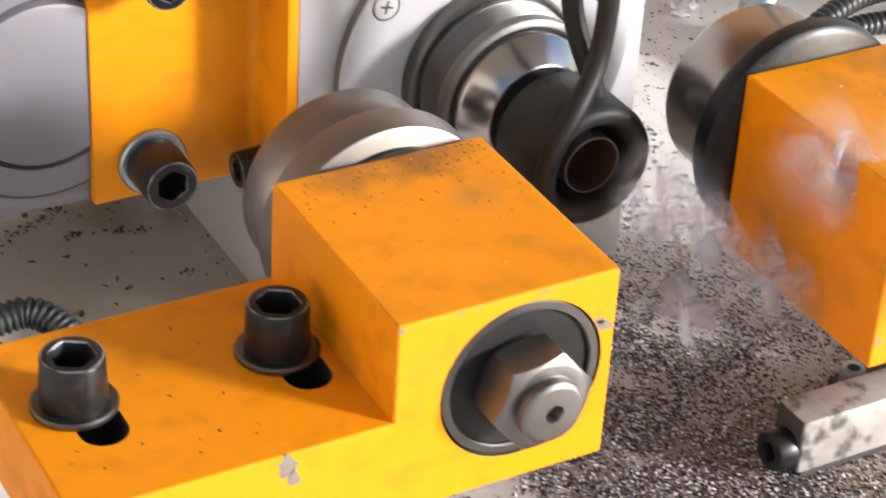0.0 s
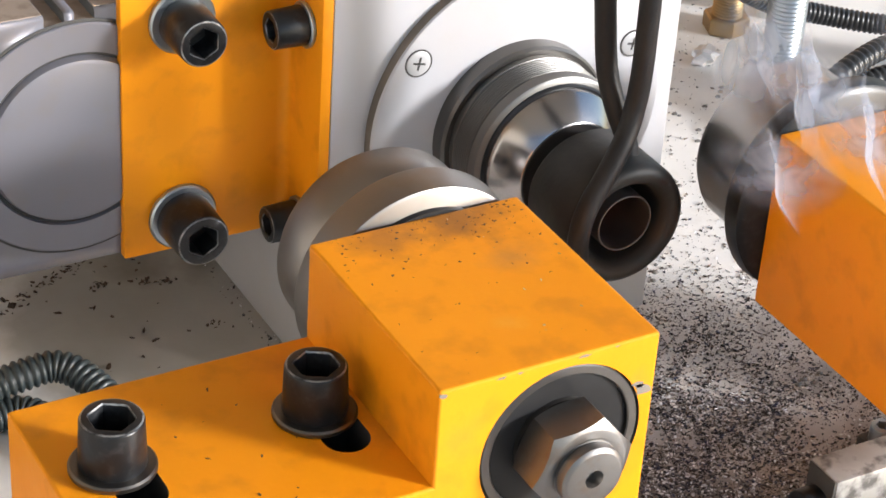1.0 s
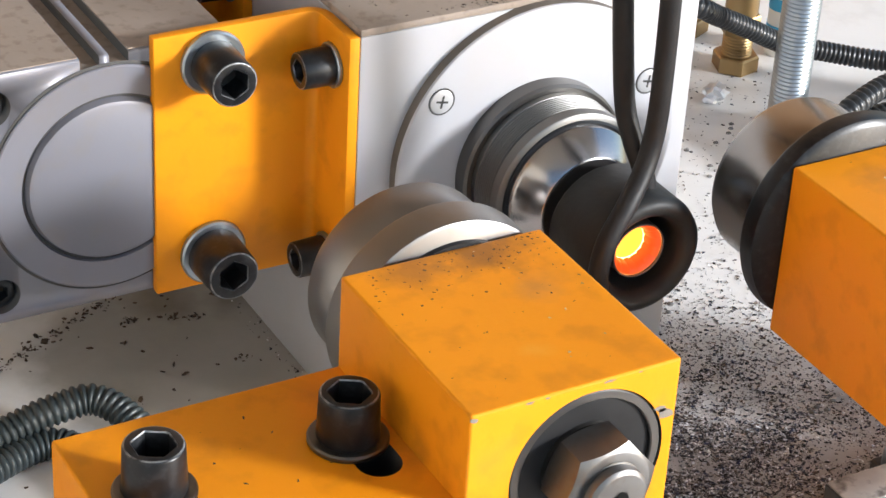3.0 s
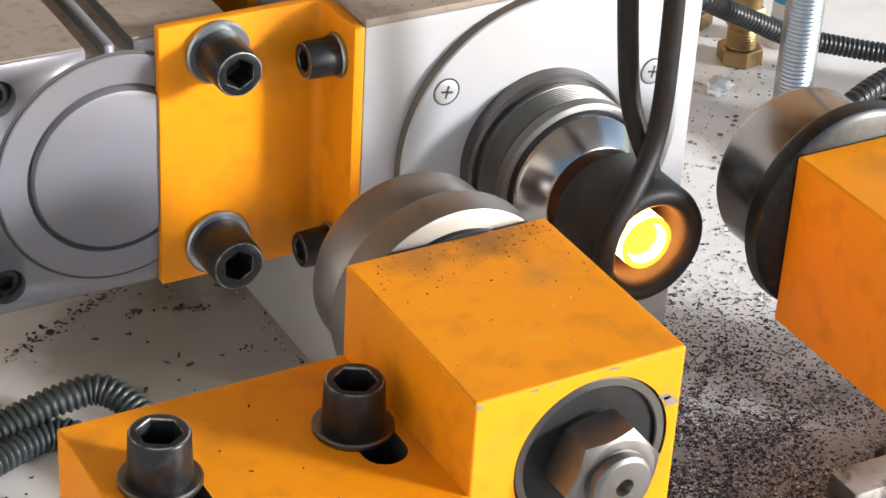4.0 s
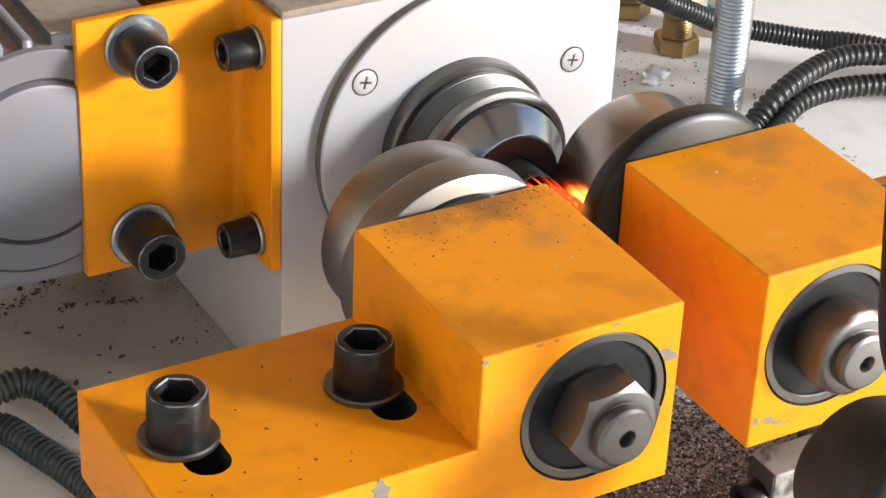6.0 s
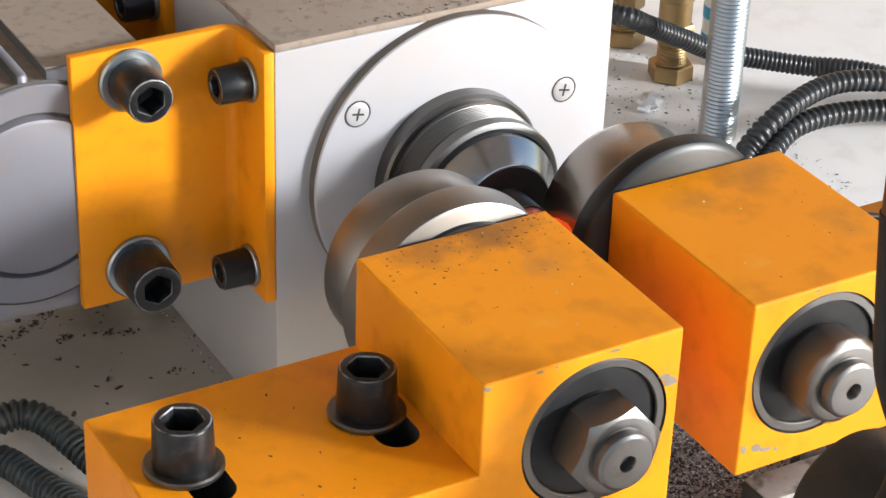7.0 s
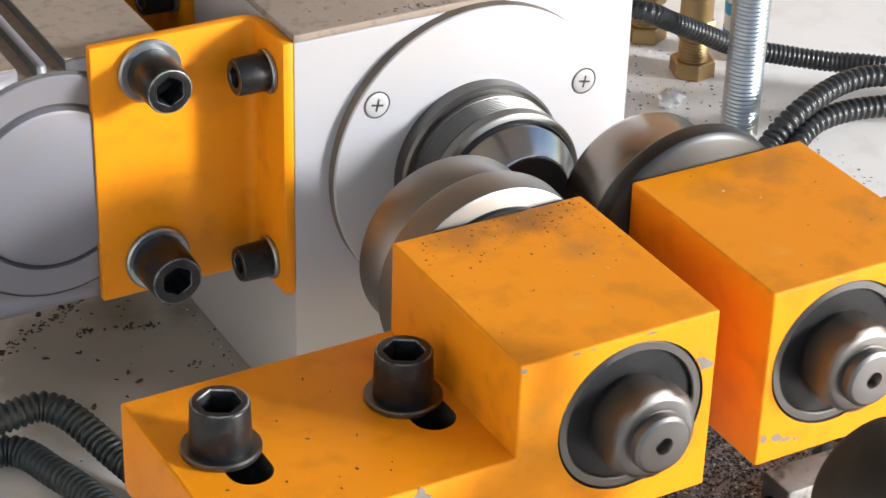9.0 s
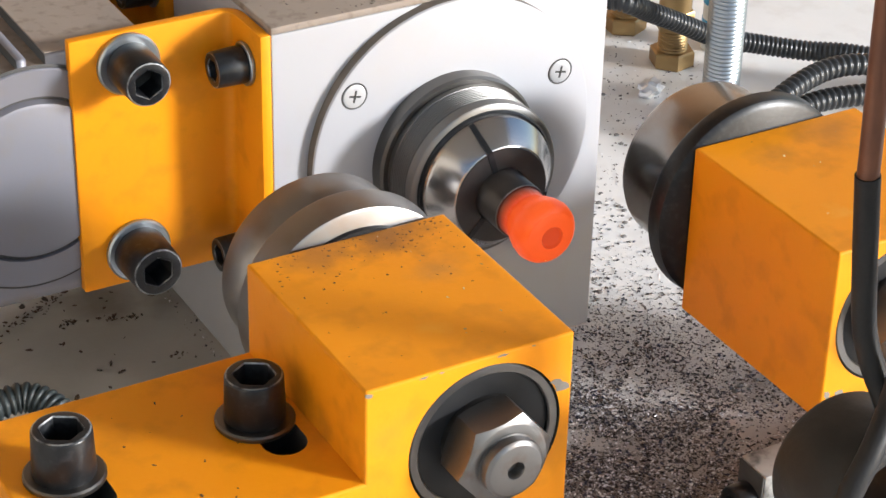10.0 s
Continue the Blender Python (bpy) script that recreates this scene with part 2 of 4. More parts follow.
def smoke_veil(name, thick):
    """Thin smoke: mostly clear, thickest at the puff's heart, in ragged streaks."""
    m = bpy.data.materials.new(name)
    m.use_nodes = True
    n, l = m.node_tree.nodes, m.node_tree.links
    n.remove(n["Principled BSDF"])
    co = n.new("ShaderNodeTexCoord").outputs["Object"]
    far = n.new("ShaderNodeVectorMath")
    far.operation = "LENGTH"
    l.new(co, far.inputs[0])
    fall = n.new("ShaderNodeMapRange")
    fall.interpolation_type = "SMOOTHSTEP"
    fall.inputs["From Min"].default_value, fall.inputs["From Max"].default_value = 0.030, 0.004
    l.new(far.outputs["Value"], fall.inputs[0])
    tex = n.new("ShaderNodeTexNoise")
    tex.inputs["Scale"].default_value, tex.inputs["Detail"].default_value, tex.inputs["Distortion"].default_value = 42, 4, 1.2
    l.new(co, tex.inputs["Vector"])
    streak = n.new("ShaderNodeMapRange")
    streak.interpolation_type = "SMOOTHSTEP"
    streak.inputs["From Min"].default_value, streak.inputs["From Max"].default_value, streak.inputs["To Max"].default_value = 0.28, 0.60, thick
    l.new(tex.outputs[0], streak.inputs[0])
    both = n.new("ShaderNodeMath")
    both.operation = "MULTIPLY"
    l.new(fall.outputs[0], both.inputs[0])
    l.new(streak.outputs[0], both.inputs[1])
    clear, veil, mix = n.new("ShaderNodeBsdfTransparent"), n.new("ShaderNodeBsdfTranslucent"), n.new("ShaderNodeMixShader")
    soft, pair = n.new("ShaderNodeBsdfDiffuse"), n.new("ShaderNodeMixShader")
    veil.inputs[0].default_value = soft.inputs[0].default_value = (0.56, 0.62, 0.74, 1)
    l.new(soft.outputs[0], pair.inputs[1])
    l.new(veil.outputs[0], pair.inputs[2])
    l.new(both.outputs[0], mix.inputs[0])
    l.new(clear.outputs[0], mix.inputs[1])
    l.new(pair.outputs[0], mix.inputs[2])
    l.new(mix.outputs[0], n["Material Output"].inputs[0])
    return m


SMOKE = smoke_veil("oil_smoke", 0.62)
WHITEHOT = glowing("white_hot_steel", [(0, (0.0, 0.0, 0.0)), (0.22, (0.014, 0.0005, 0.0)), (0.42, (0.09, 0.009, 0.0005)), (0.65, (0.5, 0.10, 0.008)), (1, (1.0, 0.34, 0.07))], 20.0, 0.010, -0.008)
BOREHOT = glowing("white_hot_bore", [(0, (1.0, 0.40, 0.11)), (1, (1.0, 0.40, 0.11))], 8.0, 0, -0.01)
YELLOWHOT = glowing("yellow_hot_steel", [(0, (1.0, 0.36, 0.02)), (1, (1.0, 0.36, 0.02))], 2.2, 0, -0.01)
REDCAP = glowing("dull_red_steel", [(0, (0.75, 0.05, 0.004)), (1, (0.75, 0.05, 0.004))], 0.62, 0, 0.01)
REDCAP.node_tree.nodes["Principled BSDF"].inputs["Specular IOR Level"].default_value = 0.15
REDFACE = glowing("red_hot_face", [(0, (1.0, 0.085, 0.007)), (1, (1.0, 0.085, 0.007))], 0.56, 0, 0.01)
REDFACE.node_tree.nodes["Principled BSDF"].inputs["Base Color"].default_value = (0.38, 0.08, 0.014, 1)
REDHOT = glowing("red_hot_steel", [(0, (0.0, 0.0, 0.0)), (0.3, (0.08, 0.003, 0.001)), (0.65, (0.8, 0.045, 0.003)), (1, (1.0, 0.085, 0.007))], 0.56, 0.0100, -0.003)
redn, redl = REDHOT.node_tree.nodes, REDHOT.node_tree.links
redmix = redn.new("ShaderNodeValToRGB")
redmix.color_ramp.elements[0].position, redmix.color_ramp.elements[0].color = 0.05, (0.03, 0.028, 0.028, 1)
redmix.color_ramp.elements[1].position, redmix.color_ramp.elements[1].color = 0.6, (0.38, 0.08, 0.014, 1)
redl.new(redn["Map Range"].outputs[0], redmix.inputs[0])
redl.new(redmix.outputs[0], redn["Principled BSDF"].inputs["Base Color"])
redn["Principled BSDF"].inputs["Roughness"].default_value = 0.34


# ---- mesh helpers ----
def link(name, bm, mat, parent=None, label="", smooth=40, m=None):
    """One mesh object out of a bmesh, with sharp edges past the given angle."""
    bmesh.ops.recalc_face_normals(bm, faces=bm.faces)
    for f in bm.faces:
        f.smooth = True
    for e in bm.edges:
        e.smooth = not (len(e.link_faces) == 2 and e.calc_face_angle(0) > radians(smooth))
    me = bpy.data.meshes.new(name)
    bm.to_mesh(me)
    bm.free()
    for one in mat if isinstance(mat, (list, tuple)) else (mat,):
        me.materials.append(one)
    ob = new(name, me)
    if parent:
        ob.parent = parent
    if m is not None:
        ob.matrix_basis = m
    if label:
        ob["label"] = label
    return ob


part = link


def thing(name, label, category, m=None, group="", kind=""):
    ob = new(name)
    ob.empty_display_size = 0.01
    if m is not None:
        ob.matrix_basis = m
    return tagged(ob, label, category, group, kind)


def box(x0, x1, y0, y1, z0, z1, bevel=0.0, segs=2, bm=None):
    own = bmesh.new()
    bmesh.ops.create_cube(own, size=1, matrix=Matrix.LocRotScale(((x0 + x1) / 2, (y0 + y1) / 2, (z0 + z1) / 2), None, (x1 - x0, y1 - y0, z1 - z0)))
    if bevel:
        bmesh.ops.bevel(own, geom=own.edges[:], offset=bevel, segments=segs, affect="EDGES", profile=0.5)
    if bm is None:
        return own
    me = bpy.data.meshes.new("tmp")
    own.to_mesh(me)
    own.free()
    bm.from_mesh(me)
    bpy.data.meshes.remove(me)
    return bm


def lathe(profile, n=64, axis="y", closed=False, bm=None):
    """A turned body; profile rows of (place along the axis, radius)."""
    bm = bm or bmesh.new()
    rings = []
    for a, r in profile:
        if r < 1e-6:
            rings.append([bm.verts.new({"y": (0, a, 0), "z": (0, 0, a), "x": (a, 0, 0)}[axis])])
            continue
        ring = []
        for i in range(n):
            c, s = r * math.cos(math.tau * i / n), r * math.sin(math.tau * i / n)
            ring.append(bm.verts.new({"y": (c, a, s), "z": (c, s, a), "x": (a, c, s)}[axis]))
        rings.append(ring)
    pairs = list(zip(rings, rings[1:])) + ([(rings[-1], rings[0])] if closed else [])
    for p, q in pairs:
        for i in range(n):
            j = (i + 1) % n
            if len(p) == 1 and len(q) == 1:
                continue
            if len(p) == 1:
                bm.faces.new((p[0], q[i], q[j]))
            elif len(q) == 1:
                bm.faces.new((p[i], p[j], q[0]))
            else:
                bm.faces.new((p[i], p[j], q[j], q[i]))
    return bm


def hex_socket_head(length, radius, socket, depth, axis="z", n=40):
    """A socket head: turned wall with knurl-less round rim and a six-sided well in its top."""
    bm = bmesh.new()
    c = radius * 0.09
    rings = []
    rows = [(0, radius * 1.04, n), (0.0006, radius * 1.06, n), (length - c, radius, n), (length - 0.3 * c, radius - 0.35 * c, n), (length, radius - c, n)]
    for a, r, k in rows:
        rings.append([bm.verts.new((r * math.cos(math.tau * i / k), r * math.sin(math.tau * i / k), a)) for i in range(k)])
    for p, q in zip(rings, rings[1:]):
        for i in range(n):
            bm.faces.new((p[i], p[(i + 1) % n], q[(i + 1) % n], q[i])).material_index = int(q is rings[-1])
    bm.faces.new(rings[0][::-1])

    def hexed(angle, r):
        k = (angle + math.pi / 6) % (math.pi / 3) - math.pi / 6
        return r / math.cos(k)
    wells = []
    for a, r in ((length, socket * 1.05), (length - 0.0006, socket), (length - depth, socket)):
        wells.append([bm.verts.new((hexed(math.tau * i / n, r) * math.cos(math.tau * i / n), hexed(math.tau * i / n, r) * math.sin(math.tau * i / n), a)) for i in range(n)])
    for p, q in zip([rings[-1]] + wells, wells):
        for i in range(n):
            bm.faces.new((p[i], p[(i + 1) % n], q[(i + 1) % n], q[i])).material_index = int(q is wells[1])
    tip = bm.verts.new((0, 0, length - depth - 0.001))
    for i in range(n):
        bm.faces.new((wells[-1][i], wells[-1][(i + 1) % n], tip))
    if axis == "-y":
        bmesh.ops.transform(bm, matrix=pose(0, 0, 0, 90, 0, 0), verts=bm.verts)
    if axis == "-x":
        bmesh.ops.transform(bm, matrix=pose(0, 0, 0, 0, -90, 0), verts=bm.verts)
    return bm


def washer(inner, outer, thick, axis="z"):
    c = thick * 0.25
    return lathe([(0, inner), (0, outer - c), (c, outer), (thick - c, outer), (thick, outer - c), (thick, inner)], 48, axis, closed=True)


def socket_bolt(parent, at, axis, radius, length, washer_r, washer_t, socket, label=""):
    """A socket-head bolt with its washer, under a thing."""
    x, y, z = at
    turn = {"z": (0, 0, 0), "-y": (90, 0, 0), "-x": (0, -90, 0)}[axis]
    m = pose(x, y, z, *turn)
    w = hex_socket_head(length, radius, socket, length * 0.6)
    bmesh.ops.translate(w, vec=(0, 0, washer_t), verts=w.verts)
    b = part("bolt", w, [BLACK, WORN], parent, label, m=m)
    part("washer", washer(radius * 0.5, washer_r, washer_t), DARKSTEEL if axis == "z" else ZINC, b)
    return b


def tube_path(points, radius, ridges=0, depth=0.0, n=18, per=6):
    """A round hose along a smooth line through the points; ridges: corrugations per metre."""
    pts = [Vector(p) for p in points]
    ext = [pts[0] * 2 - pts[1]] + pts + [pts[-1] * 2 - pts[-2]]
    line = []
    for i in range(1, len(ext) - 2):
        p0, p1, p2, p3 = ext[i - 1:i + 3]
        for k in range(40):
            t = k / 40
            line.append(0.5 * (2 * p1 + (p2 - p0) * t + (2 * p0 - 5 * p1 + 4 * p2 - p3) * t * t + (3 * p1 - p0 - 3 * p2 + p3) * t ** 3))
    line.append(pts[-1])
    run = [0.0]
    for a, b in zip(line, line[1:]):
        run.append(run[-1] + (b - a).length)
    count = max(8, int(run[-1] * ridges * per)) if ridges else max(8, int(run[-1] / (radius * 0.5)))
    bm, rings, side = bmesh.new(), [], None
    xs, ys, zs = ([p[k] for p in line] for k in range(3))
    for i in range(count + 1):
        s = run[-1] * i / count
        at = Vector([np.interp(s, run, v) for v in (xs, ys, zs)])
        to = Vector([np.interp(min(s + 1e-3, run[-1]), run, v) for v in (xs, ys, zs)]) - Vector([np.interp(max(s - 1e-3, 0), run, v) for v in (xs, ys, zs)])
        to.normalize()
        side = to.cross(Vector((0.3, 0.2, 1)) if side is None else side.cross(to)).normalized() if side is None else (side - to * side.dot(to)).normalized()
        up = to.cross(side)
        r = radius
        if ridges:
            ph = (s * ridges) % 1.0
            r = radius - depth * (0.5 + 0.5 * math.cos(math.tau * ph)) ** 2
        rings.append([bm.verts.new(at + r * (math.cos(math.tau * k / n) * side + math.sin(math.tau * k / n) * up)) for k in range(n)])
    for p, q in zip(rings, rings[1:]):
        for i in range(n):
            bm.faces.new((p[i], p[(i + 1) % n], q[(i + 1) % n], q[i]))
    bm.faces.new(rings[0][::-1]), bm.faces.new(rings[-1])
    return bm


def cut(ob, *cutters):
    """Real openings: take the cutters' bodies out of the mesh."""
    for bm in cutters:
        # cut walls take the second, dark material, which paints their shade
        for f in bm.faces:
            f.material_index = 1
        c = link("cutter", bm, ob.data.materials[:], smooth=180)
        c.matrix_basis = Matrix()
        mod = ob.modifiers.new("cut", "BOOLEAN")
        mod.object, mod.operation, mod.solver = c, "DIFFERENCE", "EXACT"
        bpy.context.view_layer.update()
        me = bpy.data.meshes.new_from_object(ob.evaluated_get(bpy.context.evaluated_depsgraph_get()))
        ob.modifiers.clear()
        old = ob.data
        ob.data = me
        bpy.data.meshes.remove(old)
        bpy.data.objects.remove(c)
    return ob


def slot_body(x, y0, y1, r, z0, z1, n=12):
    """A long hole that runs along y."""
    bm = bmesh.new()
    outline = [(x + r * math.cos(a), y1 + r * math.sin(a)) for a in [math.pi * i / n for i in range(n + 1)]]
    outline += [(x + r * math.cos(a), y0 + r * math.sin(a)) for a in [math.pi + math.pi * i / n for i in range(n + 1)]]
    low = [bm.verts.new((px, py, z0)) for px, py in outline]
    top = [bm.verts.new((px, py, z1)) for px, py in outline]
    bm.faces.new(low[::-1]), bm.faces.new(top)
    for i in range(len(low)):
        j = (i + 1) % len(low)
        bm.faces.new((low[i], low[j], top[j], top[i]))
    return bm


AX, AZ = -0.006, 0.1195  # the spindle's line

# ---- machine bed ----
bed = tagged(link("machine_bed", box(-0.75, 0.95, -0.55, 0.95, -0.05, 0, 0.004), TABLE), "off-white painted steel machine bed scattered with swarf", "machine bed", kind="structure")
tagged(link("floor", box(-40, 40, -40, 40, -0.92, -0.9), material("concrete", (0.3, 0.29, 0.28), 0.7, grain=(2, 0.5, (0.24, 0.23, 0.22)), bump=(60, 0.3, 0.002))), "grey concrete workshop floor", "floor", kind="structure")
# unseen walls and ceiling, added to cut sky light from left, back and above
LIGHT_BLOCK = material("pale_wall_paint", (0.66, 0.63, 0.58), 0.8, grain=(1.5, 0.4, (0.56, 0.53, 0.48)), bump=(40, 0.2, 0.002))
tagged(link("unseen_wall_left", box(-5.2, -5.0, -5, 5, -0.9, 4.8), LIGHT_BLOCK), "unseen pale wall added to block sky light from the left", "wall", kind="structure")
# brown, so that the rollers mirror a warm tone
tagged(link("unseen_wall_back", box(-5.2, 5, 5.0, 5.2, -0.9, 4.8), material("brown_reflection_paint", (0.34, 0.22, 0.13), 0.8, grain=(1.5, 0.4, (0.26, 0.17, 0.1)))), "unseen brown wall added to block sky light and tint reflections", "wall", kind="structure")
tagged(link("ceiling", box(-5.2, 5, -5, 5.2, 4.8, 4.9), LIGHT_BLOCK), "unseen pale ceiling added to block light from above", "ceiling", kind="structure")
for x in (-0.68, 0.88):
    for y in (-0.48, 0.88):
        tagged(link("bed_leg", box(x - 0.05, x + 0.05, y - 0.05, y + 0.05, -0.9, -0.05, 0.004), TABLE), "off-white square steel leg under the machine bed", "machine leg", group="legs of the machine bed", kind="structure")


# ---- headstock and spindle ----
def headstock():
    t = thing("headstock", "white painted headstock housing with a dusty brown top", "machine housing")
    body = part("housing", box(-0.0915, 0.0785, 0, 0.30, 0, 0.1925, 0.0012), WHITE, t)
    part("top_plate", box(-0.0915, 0.0785, 0, 0.30, 0.1925, 0.196, 0.0008), [DUSTY], t, "dust-covered brown top face")
    f = part("flange", lathe([(-0.0046, 0.0712), (-0.0056, 0.0708), (-0.006, 0.0698), (-0.006, 0)], 128), WHITE, t, "round white painted flange", m=pose(AX + 0.002, 0, AZ + 0.003))
    # colour holds both the dirt and the shade of the rim
    part("flange_rim", lathe([(0.002, 0.0714), (-0.0046, 0.0712)], 128), SHADED_GRIME, f, "grimy rim of the flange, darkened for its shaded side")
    for a in (26.5, 141.5, 264):
        x, z = 0.0628 * math.cos(radians(a)) - 0.002, 0.0628 * math.sin(radians(a)) - 0.003
        s = part("screw", lathe([(0, 0), (0, 0.0056), (-0.0003, 0.0055), (-0.0005, 0.0051), (-0.0006, 0.003), (-0.0006, 0)], 32), SCREW, f, "cross-head screw", m=pose(x, -0.006, z))
        for k in (12, 102):
            cr = box(-0.0029, 0.0029, -0.0008, -0.0003, -0.00045, 0.00045)
            bmesh.ops.transform(cr, matrix=pose(x, -0.006, z, 0, k, 0), verts=cr.verts)
            part("screw_slot", cr, RECESS_SHADE, f, "dark cross recess")
        part("screw_rim", lathe([(-0.0001, 0.0056), (-0.0003, 0.0062), (-0.0001, 0.0064)], 32), RECESS_SHADE, f, m=pose(x, -0.006, z))
    return t


headstock()
spindle = thing("spindle", "turned steel spindle nose with threaded collar and split collet", "spindle", pose(AX, 0, AZ))
part("base_ring", lathe([(-0.004, 0), (-0.004, 0.0402), (-0.0130, 0.0402), (-0.0142, 0.0390), (-0.0142, 0.030)], 96), DARKSTEEL, spindle)
thread = [(-0.013, 0.030), (-0.013, 0.0362), (-0.0150, 0.0371), (-0.0178, 0.0371), (-0.0182, 0.0362)]
for i in range(8):
    thread += [(-0.0186 - i * 0.0014, 0.0362), (-0.0189 - i * 0.0014, 0.0370), (-0.0195 - i * 0.0014, 0.0370), (-0.0198 - i * 0.0014, 0.0362)]
thread += [(-0.0300, 0.0362), (-0.0304, 0.0370), (-0.0352, 0.0368), (-0.0360, 0.0358), (-0.0360, 0.030)]
part("threaded_collar", lathe(thread, 96), COLLAR, spindle, "fine-threaded steel collar")
part("gap_ring", lathe([(-0.030, 0.0340), (-0.0366, 0.0340), (-0.0374, 0.0332), (-0.0374, 0.025)], 72), BLACK, spindle)
collet = part("collet", lathe([(-0.03, 0.0322), (-0.0395, 0.0322), (-0.0405, 0.0317), (-0.0500, 0.0235), (-0.0505, 0.0228), (-0.0505, 0.0128), (-0.03, 0.0128)], 96), CHROME, spindle, "polished conical collet")
part("collet_face", lathe([(-0.0507, 0.0228), (-0.0511, 0.0225), (-0.0511, 0.0130), (-0.0507, 0.0128)], 72), SCALE, collet, "blackened collet mouth")
for a in (63, 183, 303):
    s = box(-0.0013, 0.0013, -0.0515, -0.034, 0.0128, 0.0332)
    for v in s.verts:
        if v.co.y < -0.045 and v.co.z > 0.03:
            v.co.z = 0.0236
        elif v.co.z > 0.03:
            v.co.y, v.co.z = -0.0392, 0.0328
    bmesh.ops.transform(s, matrix=pose(0, 0, 0, 0, a, 0), verts=s.verts)
    part("collet_slit", s, BLACK, collet, "dark slit in the collet")

# ---- the tube that is heated and closed ----
workpiece = thing("steel_tube", "steel tube with glowing hot end held in the collet", "workpiece", pose(AX, 0, AZ))
shank = part("shank", lathe([(0.06, 0.0119), (-0.0665, 0.0119), (-0.0670, 0.0121), (-0.0665, 0.0125), (0.06, 0.0125)], 64, closed=True), SCALE, workpiece, "black scaled cold tube wall")
part("cut_rim", lathe([(-0.0668, 0.0118), (-0.0673, 0.0119), (-0.0674, 0.0121), (-0.0673, 0.0124), (-0.0668, 0.0125)], 64, closed=True), RIM, shank, "paler cut edge of the tube")
STAVES, PIVOT, TIP = 16, 0.0112, -0.0930
staves = []


def stave():
    """A strip of the hot wall: one face straight as the open tube, the other domed as the closed end."""
    rows = [(0.0114, 0.0117), (0.0060, 0.0116), (0.0034, 0.0112), (0.0014, 0.0111), (-0.0006, 0.0117), (-0.0035, 0.0130), (-0.0070, 0.0141), (-0.0105, 0.0146), (-0.0135, 0.0140), (-0.0155, 0.0128), (-0.0168, 0.0112)]
    bm, rings = bmesh.new(), []
    for i, (y, r) in enumerate(rows):
        ya = y if i < len(rows) - 1 else y - 0.0002
        arc = [math.pi / STAVES * (j / 3 - 1) for j in range(7)]
        ring = [(0.0118 * math.sin(a), ya, 0.0118 * math.cos(a) - PIVOT) for a in arc] + [(-r * math.sin(a), y, PIVOT - r * math.cos(a)) for a in arc]
        rings.append([bm.verts.new(p) for p in ring])
    for p, q in zip(rings, rings[1:]):
        for i in range(14):
            f = bm.faces.new((p[i], p[(i + 1) % 14], q[(i + 1) % 14], q[i]))
            f.material_index = 0 if i < 6 else 2
    bm.faces.new(rings[0][::-1]).material_index = 2
    bm.faces.new(rings[-1]).material_index = 2
    return bm


first = part("hot_wall_strip", stave(), [WHITEHOT, YELLOWHOT, REDHOT], workpiece, "glowing strip of the tube's hot wall", smooth=60)
staves.append(first)
for i in range(1, STAVES):
    o = new("hot_wall_strip", first.data)
    o.parent = workpiece
    o["label"] = first["label"]
    staves.append(o)
BORE = [(0.0010, 0), (0.0010, 0.0078), (-0.0036, 0.0094), (-0.0040, 0.0098), (-0.0041, 0.0112), (-0.0037, 0.0117), (0.0012, 0.0114), (0.0029, 0.0113), (0.0037, 0.0092), (0.0040, 0.0068), (0.0040, 0.0052), (0.0028, 0.0044), (0.0025, 0)]
core = part("hot_bore", lathe(BORE, 40), [BOREHOT, REDCAP, YELLOWHOT, REDFACE], workpiece, "white-hot inside of the tube")
for p in core.data.polygons:
    p.material_index = (2, 0, 2, 2, 2, 2, 3, 3, 3, 3, 1, 1)[p.index // 40]


# ---- induction coil ----
coil = thing("induction_coil", "sooty copper induction coil ring hung on two sleeved leads", "induction coil", pose(AX, 0, AZ))
part("ring", lathe([(-0.060, 0.0185), (-0.060, 0.0250), (-0.0625, 0.0268), (-0.0915, 0.0270), (-0.0948, 0.0260), (-0.0965, 0.0235), (-0.0962, 0.0205), (-0.0945, 0.0185), (-0.091, 0.0175), (-0.062, 0.0175)], 80, closed=True), COILBAND, coil, "sooty wide copper ring")
lead_a = part("lead", tube_path([(0.0060, -0.083, 0.0225), (0.0040, -0.081, 0.0330), (0.0018, -0.0745, 0.0446), (-0.0004, -0.070, 0.0587), (-0.0038, -0.070, 0.0823), (-0.0066, -0.070, 0.1075), (-0.0080, -0.070, 0.1200)], 0.0044), SLEEVE, coil, "black sleeved copper lead")
part("copper_end", tube_path([(-0.0078, -0.070, 0.118), (-0.0090, -0.069, 0.20), (-0.0095, -0.067, 0.405)], 0.0038), COPPER, lead_a, "bare copper pipe")
lead_b = part("lead", tube_path([(-0.0215, -0.0945, -0.0135), (-0.0240, -0.0970, 0.0010), (-0.0217, -0.0975, 0.0142), (-0.0128, -0.0950, 0.0258), (-0.0018, -0.0890, 0.0366), (0.0035, -0.086, 0.0476), (0.0050, -0.086, 0.0627), (0.0052, -0.086, 0.0879), (0.0049, -0.086, 0.1123), (0.0047, -0.086, 0.1240)], 0.0044), SLEEVE, coil, "black sleeved copper lead")
part("copper_end", tube_path([(0.0047, -0.086, 0.122), (0.0043, -0.086, 0.20), (0.0040, -0.086, 0.405)], 0.0038), COPPER, lead_b, "bare copper pipe")

rail = thing("coil_rail", "grey steel rail over the spindle that carries the coil", "rail")
part("beam", box(-0.020, 0.022, -0.36, 0.62, 0.518, 0.545, 0.002), CAST, rail)
